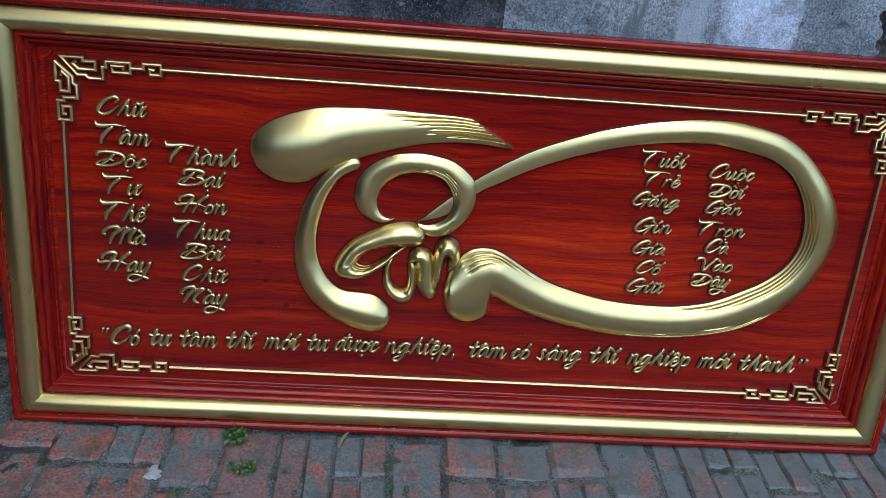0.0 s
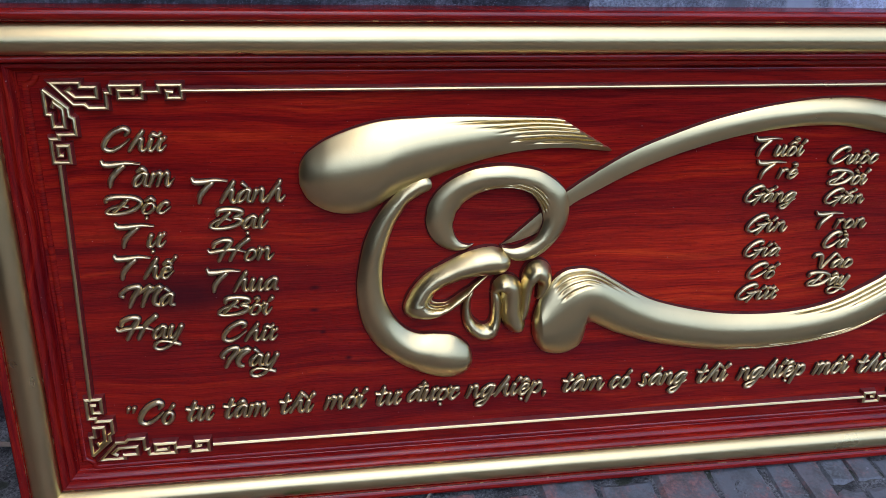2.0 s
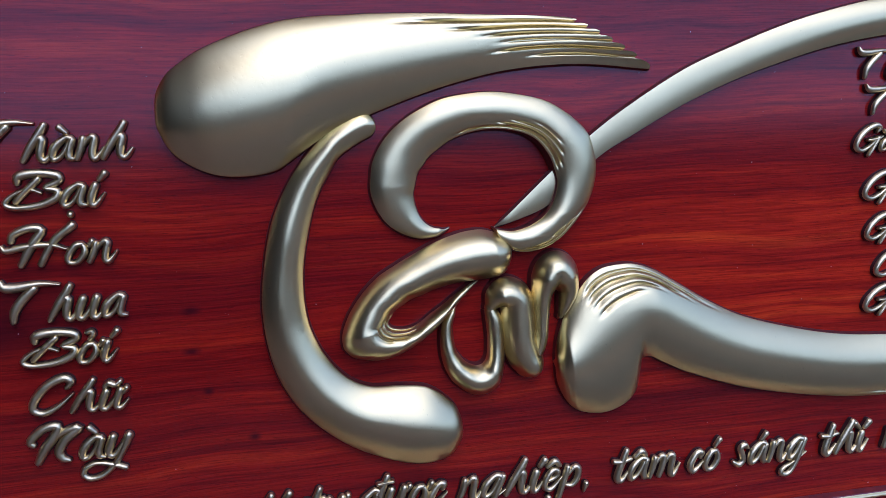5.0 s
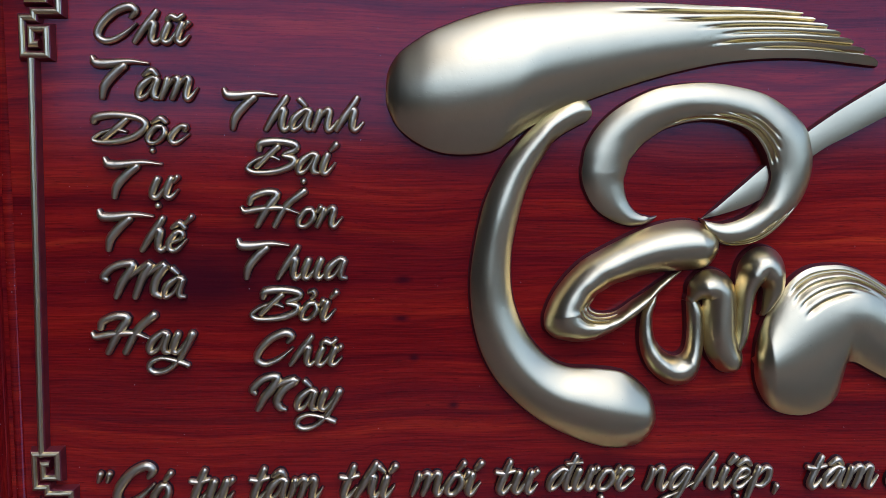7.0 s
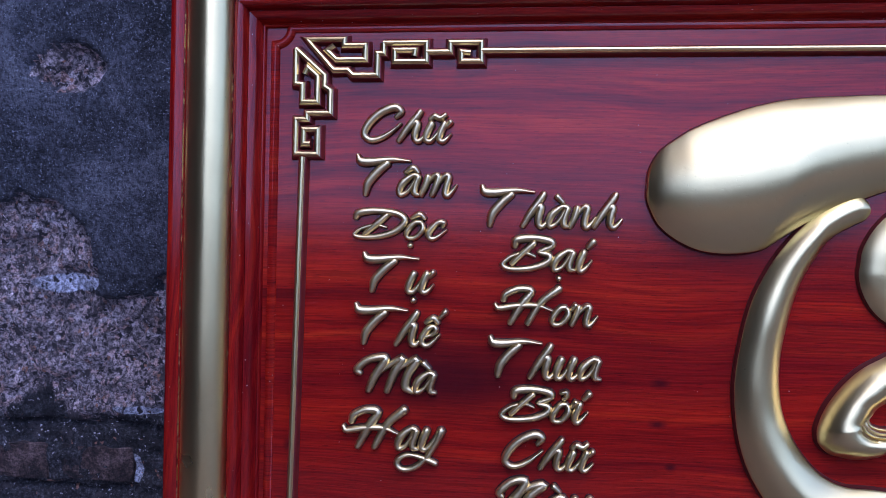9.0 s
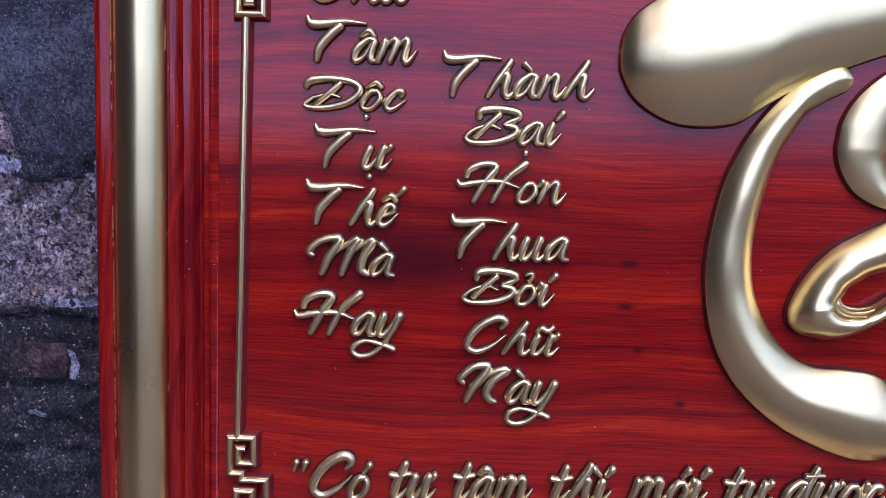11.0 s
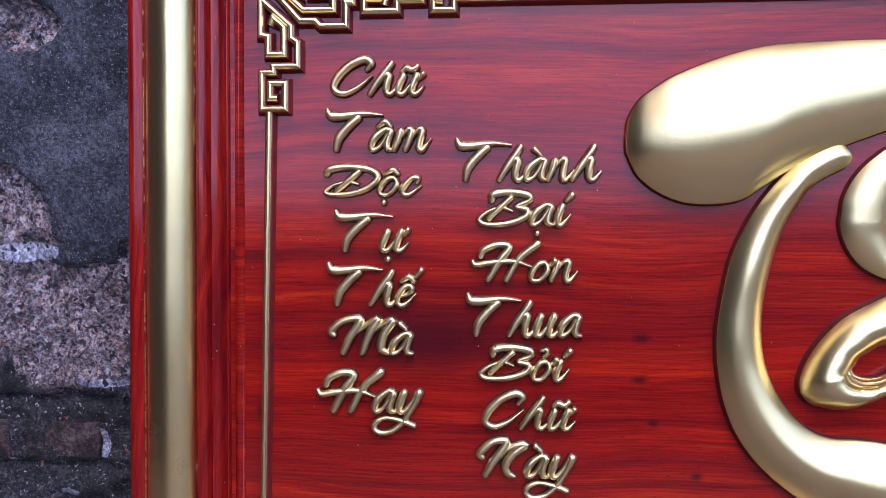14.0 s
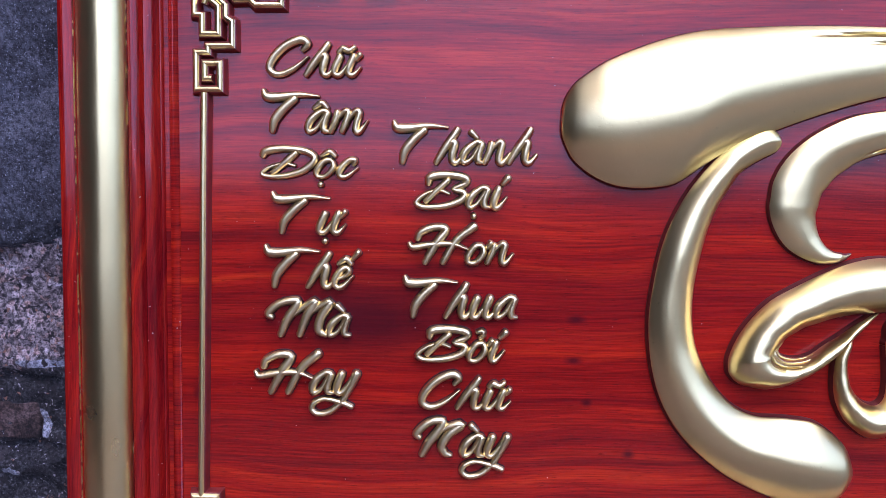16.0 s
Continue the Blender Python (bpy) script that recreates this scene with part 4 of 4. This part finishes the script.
# ---- the yard ----
bm = bmesh.new()
gx = [-400, -40, -8, -3, -2.0] + [-1.6 + 0.011 * k for k in range(290)] + [2.0, 3, 8, 40, 400]
gy = [-400, -40, -8, -3, -2.0, -1.2] + [-0.95 + 0.011 * k for k in range(104)] + [0.4, 0.6, 3, 40, 400]
skin(bm, [[(x, y, -0.0030 + (0.0036 * fbm(x * 9, y * 9, 0.4) + 0.0040 * fbm(x * 34, y * 34, 1.9) if abs(x) < 2.1 and -2.1 < y < 0.5 else -0.004) + 0.035 * smoothstep(y, 0.10, 0.24) * (abs(x) < 2.1) * (0.6 + 0.4 * fbm(x * 5, y * 5, 2.0))) for y in gy] for x in gx])
# Unseen ground past the paving, tinted warm so the gold reflects tan.
YARD = masonry("warm_bounce_ground", [(0.40, (0.105, 0.070, 0.052)), (0.5, (0.190, 0.125, 0.088)), (0.62, (0.250, 0.170, 0.120))], 9.0, 0.6, 0.8)
for f in bm.faces:
    c = f.calc_center_median()
    f.material_index = 0 if -1.62 < c.x < 1.5 and -0.94 < c.y < 0.5 else 1
ground = tagged(part("ground", bm, [EARTH, YARD], None, "", 80), "packed earth and grit between worn paving bricks", "ground", kind="structure")

# Unseen plain walls close the yard behind and beside the camera, added to shape reflections.
# The tall west one is near-black, so gilding that faces left reflects dark.
for name, lo, hi in (("unseen_wall_south", (-3.2, -5.6, -0.1), (7.2, -5.4, 1.75)), ("unseen_wall_west", (-2.2, -2.9, -0.1), (-2.0, 0.2, 5.2)), ("unseen_wall_west_low", (-3.2, -5.4, -0.1), (-3.0, 0.5, 2.2)), ("unseen_wall_east", (7.0, -5.4, -0.1), (7.2, 0.5, 1.8))):
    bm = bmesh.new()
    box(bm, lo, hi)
    tagged(part(name, bm, DARK_WALL if name == "unseen_wall_west" else PALE_WALL, None), "plain unseen yard wall, added to shape reflections", "wall", kind="structure")


# ---- loose things ----
def weed(x, y, size, count, seed):
    """A small weed: thin stems and many little round leaves."""
    r = random.Random(seed)
    thing = tagged(new("weed"), "small bright green weed growing from a paving joint", "weed", "weeds in the paving")
    thing.location = (x, y, 0.0)
    bm, sm = bmesh.new(), bmesh.new()
    for _ in range(count * 2):
        a, d, h = r.uniform(0, 6.283), size * r.random() ** 0.6, size * r.uniform(0.15, 0.75)
        c = Vector((d * math.cos(a), d * math.sin(a), h))
        turn = Euler((r.uniform(-0.6, 0.6), r.uniform(-0.6, 0.6), r.uniform(0, 6.28))).to_matrix()
        s = size * r.uniform(0.09, 0.17)
        ring = [bm.verts.new(c + turn @ Vector((s * math.cos(q) * (1 + 0.25 * math.cos(3 * q)), s * math.sin(q), 0.12 * s * math.cos(2 * q)))) for q in [k * 6.2832 / 8 for k in range(8)]]
        hub = bm.verts.new(c + turn @ Vector((0, 0, -0.22 * s)))
        for k in range(8):
            bm.faces.new((ring[k], ring[(k + 1) % 8], hub))
        w = size * 0.012
        base = [sm.verts.new((w * math.cos(q), w * math.sin(q), -0.004)) for q in (0, 2.1, 4.2)]
        tip = sm.verts.new(c)
        for k in range(3):
            sm.faces.new((base[k], base[(k + 1) % 3], tip))
    part("leaves", bm, LEAF_GREEN, thing, "", 80)
    part("stem", sm, LEAF_GREEN, thing, "", 80)


for k, (x, y, size, count) in enumerate([(-0.454, -0.058, 0.026, 46), (-0.423, -0.144, 0.022, 34), (-0.448, -0.136, 0.014, 16), (-0.344, -0.143, 0.012, 12), (-0.149, -0.121, 0.014, 20),
                                         (-0.143, -0.180, 0.013, 16), (-0.539, -0.214, 0.015, 18)]):
    weed(x, y, size, count, k)


def blade(name, label, category, start, end, width, height, material, seed):
    """A curled dry blade lying on the ground."""
    r = random.Random(seed)
    a, b = Vector(start), Vector(end)
    side = Vector((-(b - a).y, (b - a).x, 0)).normalized()
    bm = bmesh.new()
    rows = []
    for k in range(15):
        u = k / 14
        w = width * (math.sin(math.pi * (0.06 + 0.9 * u)) ** 0.6)
        c = a.lerp(b, u) + Vector((0, 0, height * math.sin(math.pi * u) * 0.5 + 0.004)) + side * 0.002 * math.sin(u * 5 + seed)
        rows.append([c + side * w * s + Vector((0, 0, w * 0.5 * abs(s))) for s in (-0.5, -0.25, 0, 0.25, 0.5)])
    skin(bm, rows)
    ob = part(name, bm, material, None, "", 60)
    thick = ob.modifiers.new("thickness", "SOLIDIFY")
    thick.thickness = 0.0012
    tagged(ob, label, category)


blade("dry_leaf", "long dry straw-coloured leaf sheath at the foot of the wall", "dry leaf", (-1.16, 0.150, 0.026), (-0.90, 0.135, 0.022), 0.013, 0.010, STRAW, 1)
blade("dry_leaf", "small dry leaf blade lying on the paving", "dry leaf", (-0.228, -0.026, 0.004), (-0.248, -0.080, 0.002), 0.006, 0.004, STRAW, 2)
blade("dry_leaf", "thin dry straw lying on the paving", "dry leaf", (-0.470, -0.206, 0.002), (-0.432, -0.204, 0.002), 0.003, 0.002, STRAW, 3)

bm = bmesh.new()
one = [(Vector((-1.32 + 0.023 * k, 0.050 + 0.002 * math.sin(k), 0.012)), 0.0095 + 0.001 * math.sin(k * 2.3)) for k in range(12)]
skin(bm, [[c + Vector((0, r * math.cos(q), r * math.sin(q))) for q in [j * 6.2832 / 10 for j in range(11)]] for c, r in one])
for c, r in (one[0], one[-1]):
    bm.faces.new([bm.verts.new(c + Vector((0, r * math.cos(q), r * math.sin(q)))) for q in [j * 6.2832 / 10 for j in range(10)]])
tagged(part("stick", bm, DARK_STICK, None, "", 50), "short dark wet stick lying on the paving", "stick")

# grit along the foot of the wall
bm = bmesh.new()
for _ in range(420):
    x, y = rng.uniform(-1.5, -0.7), 0.16 - abs(rng.gauss(0, 0.09))
    s = rng.uniform(0.0012, 0.0042)
    m = Matrix.Translation((x, y, 0.006 + 0.03 * smoothstep(y, 0.10, 0.24))) @ Euler((rng.random() * 6, rng.random() * 6, 0)).to_matrix().to_4x4() @ Matrix.Diagonal((s, s * 0.8, s * 0.6, 1))
    bmesh.ops.create_icosphere(bm, subdivisions=1, radius=1, matrix=m)
tagged(part("grit", bm, RUBBLE, None, "", 20), "loose grit and crumbs of mortar on the ground", "grit", kind="stuff")

bm = bmesh.new()
ring = []
for k in range(26):
    a = k * 6.2832 / 26
    r = 0.016 * (1 + 0.7 * noise.noise((math.cos(a) * 2.4, math.sin(a) * 2.4, 3.3)) + 0.25 * noise.noise((math.cos(a) * 7, math.sin(a) * 7, 1.3)))
    ring.append((-0.591 + r * math.cos(a), -0.159 + 1.2 * r * math.sin(a)))
rows = [[(-0.591 + (x + 0.591) * q, -0.159 + (y + 0.159) * q, h) for x, y in ring + ring[:1]] for q, h in ((1.0, 0.0015), (0.75, 0.0042), (0.35, 0.005), (0.02, 0.005))]
skin(bm, rows)
tagged(part("lime_splash", bm, plain("pale_lime_crust", (0.34, 0.36, 0.38), 0.9, 160), None, "", 60), "small pale splash of lime on a paving brick", "lime splash")

# ---- paving bricks, laid end-on to the wall in broken rows ----
shapes = []
for k in range(5):
    bm = bmesh.new()
    # a worn crown: the arrises are trodden down unevenly into the joints
    steps = (-0.5, -0.41, -0.15, 0.15, 0.41, 0.5)
    crown = [[Vector((u, v, 0.5)) for v in steps] for u in steps]
    for row in crown:
        for p in row:
            rim = max(abs(p.x), abs(p.y))
            bite = noise.noise_vector(Vector((p.x * 3.7 + k * 5.3, p.y * 3.7, 0.4)))
            p.z += (-0.13 if rim > 0.45 else 0.0) + 0.10 * bite.z
            p.x, p.y = p.x * (1.01 + 0.07 * bite.x), p.y * (1.01 + 0.07 * bite.y)
    skin(bm, crown)
    hem = [row[0] for row in crown] + crown[-1][1:] + [row[-1] for row in crown[-2::-1]] + crown[0][-2::-1]
    skin(bm, [hem, [Vector((p.x, p.y, -0.5)) for p in hem]])
    bmesh.ops.remove_doubles(bm, verts=bm.verts, dist=1e-5)
    bmesh.ops.recalc_face_normals(bm, faces=bm.faces)
    me = bpy.data.meshes.new("brick")
    bm.to_mesh(me)
    bm.free()
    me.materials.append(PAVER)
    shapes.append(finish(me, 30))
x = -0.146 - 14 * 0.109
while x < 1.45:
    w = 0.106 + rng.uniform(-0.003, 0.003)
    y = 0.13 + rng.choice((0.0, -0.11, -0.05, -0.16)) + rng.uniform(-0.01, 0.01)
    while y > -0.95:
        long = rng.choice((0.112, 0.21, 0.21)) + rng.uniform(-0.006, 0.006)
        split = rng.random() < 0.5
        for half in ((-0.25, 0.25) if split else (0.0,)):
            ob = new("brick", rng.choice(shapes))
            ob.parent = ground
            ob.location = (x + w / 2 + half * w, y - long / 2, -0.024 + rng.uniform(-0.0025, 0.0025))
            ob.scale = ((w * 0.49 if split else w * 0.985), long * 0.985, 0.05)
            ob.rotation_euler = (radians(rng.uniform(-0.8, 0.8)), radians(rng.uniform(-0.8, 0.8)), radians(rng.uniform(-1.2, 1.2)))
        y -= long + 0.004
    x += 0.109
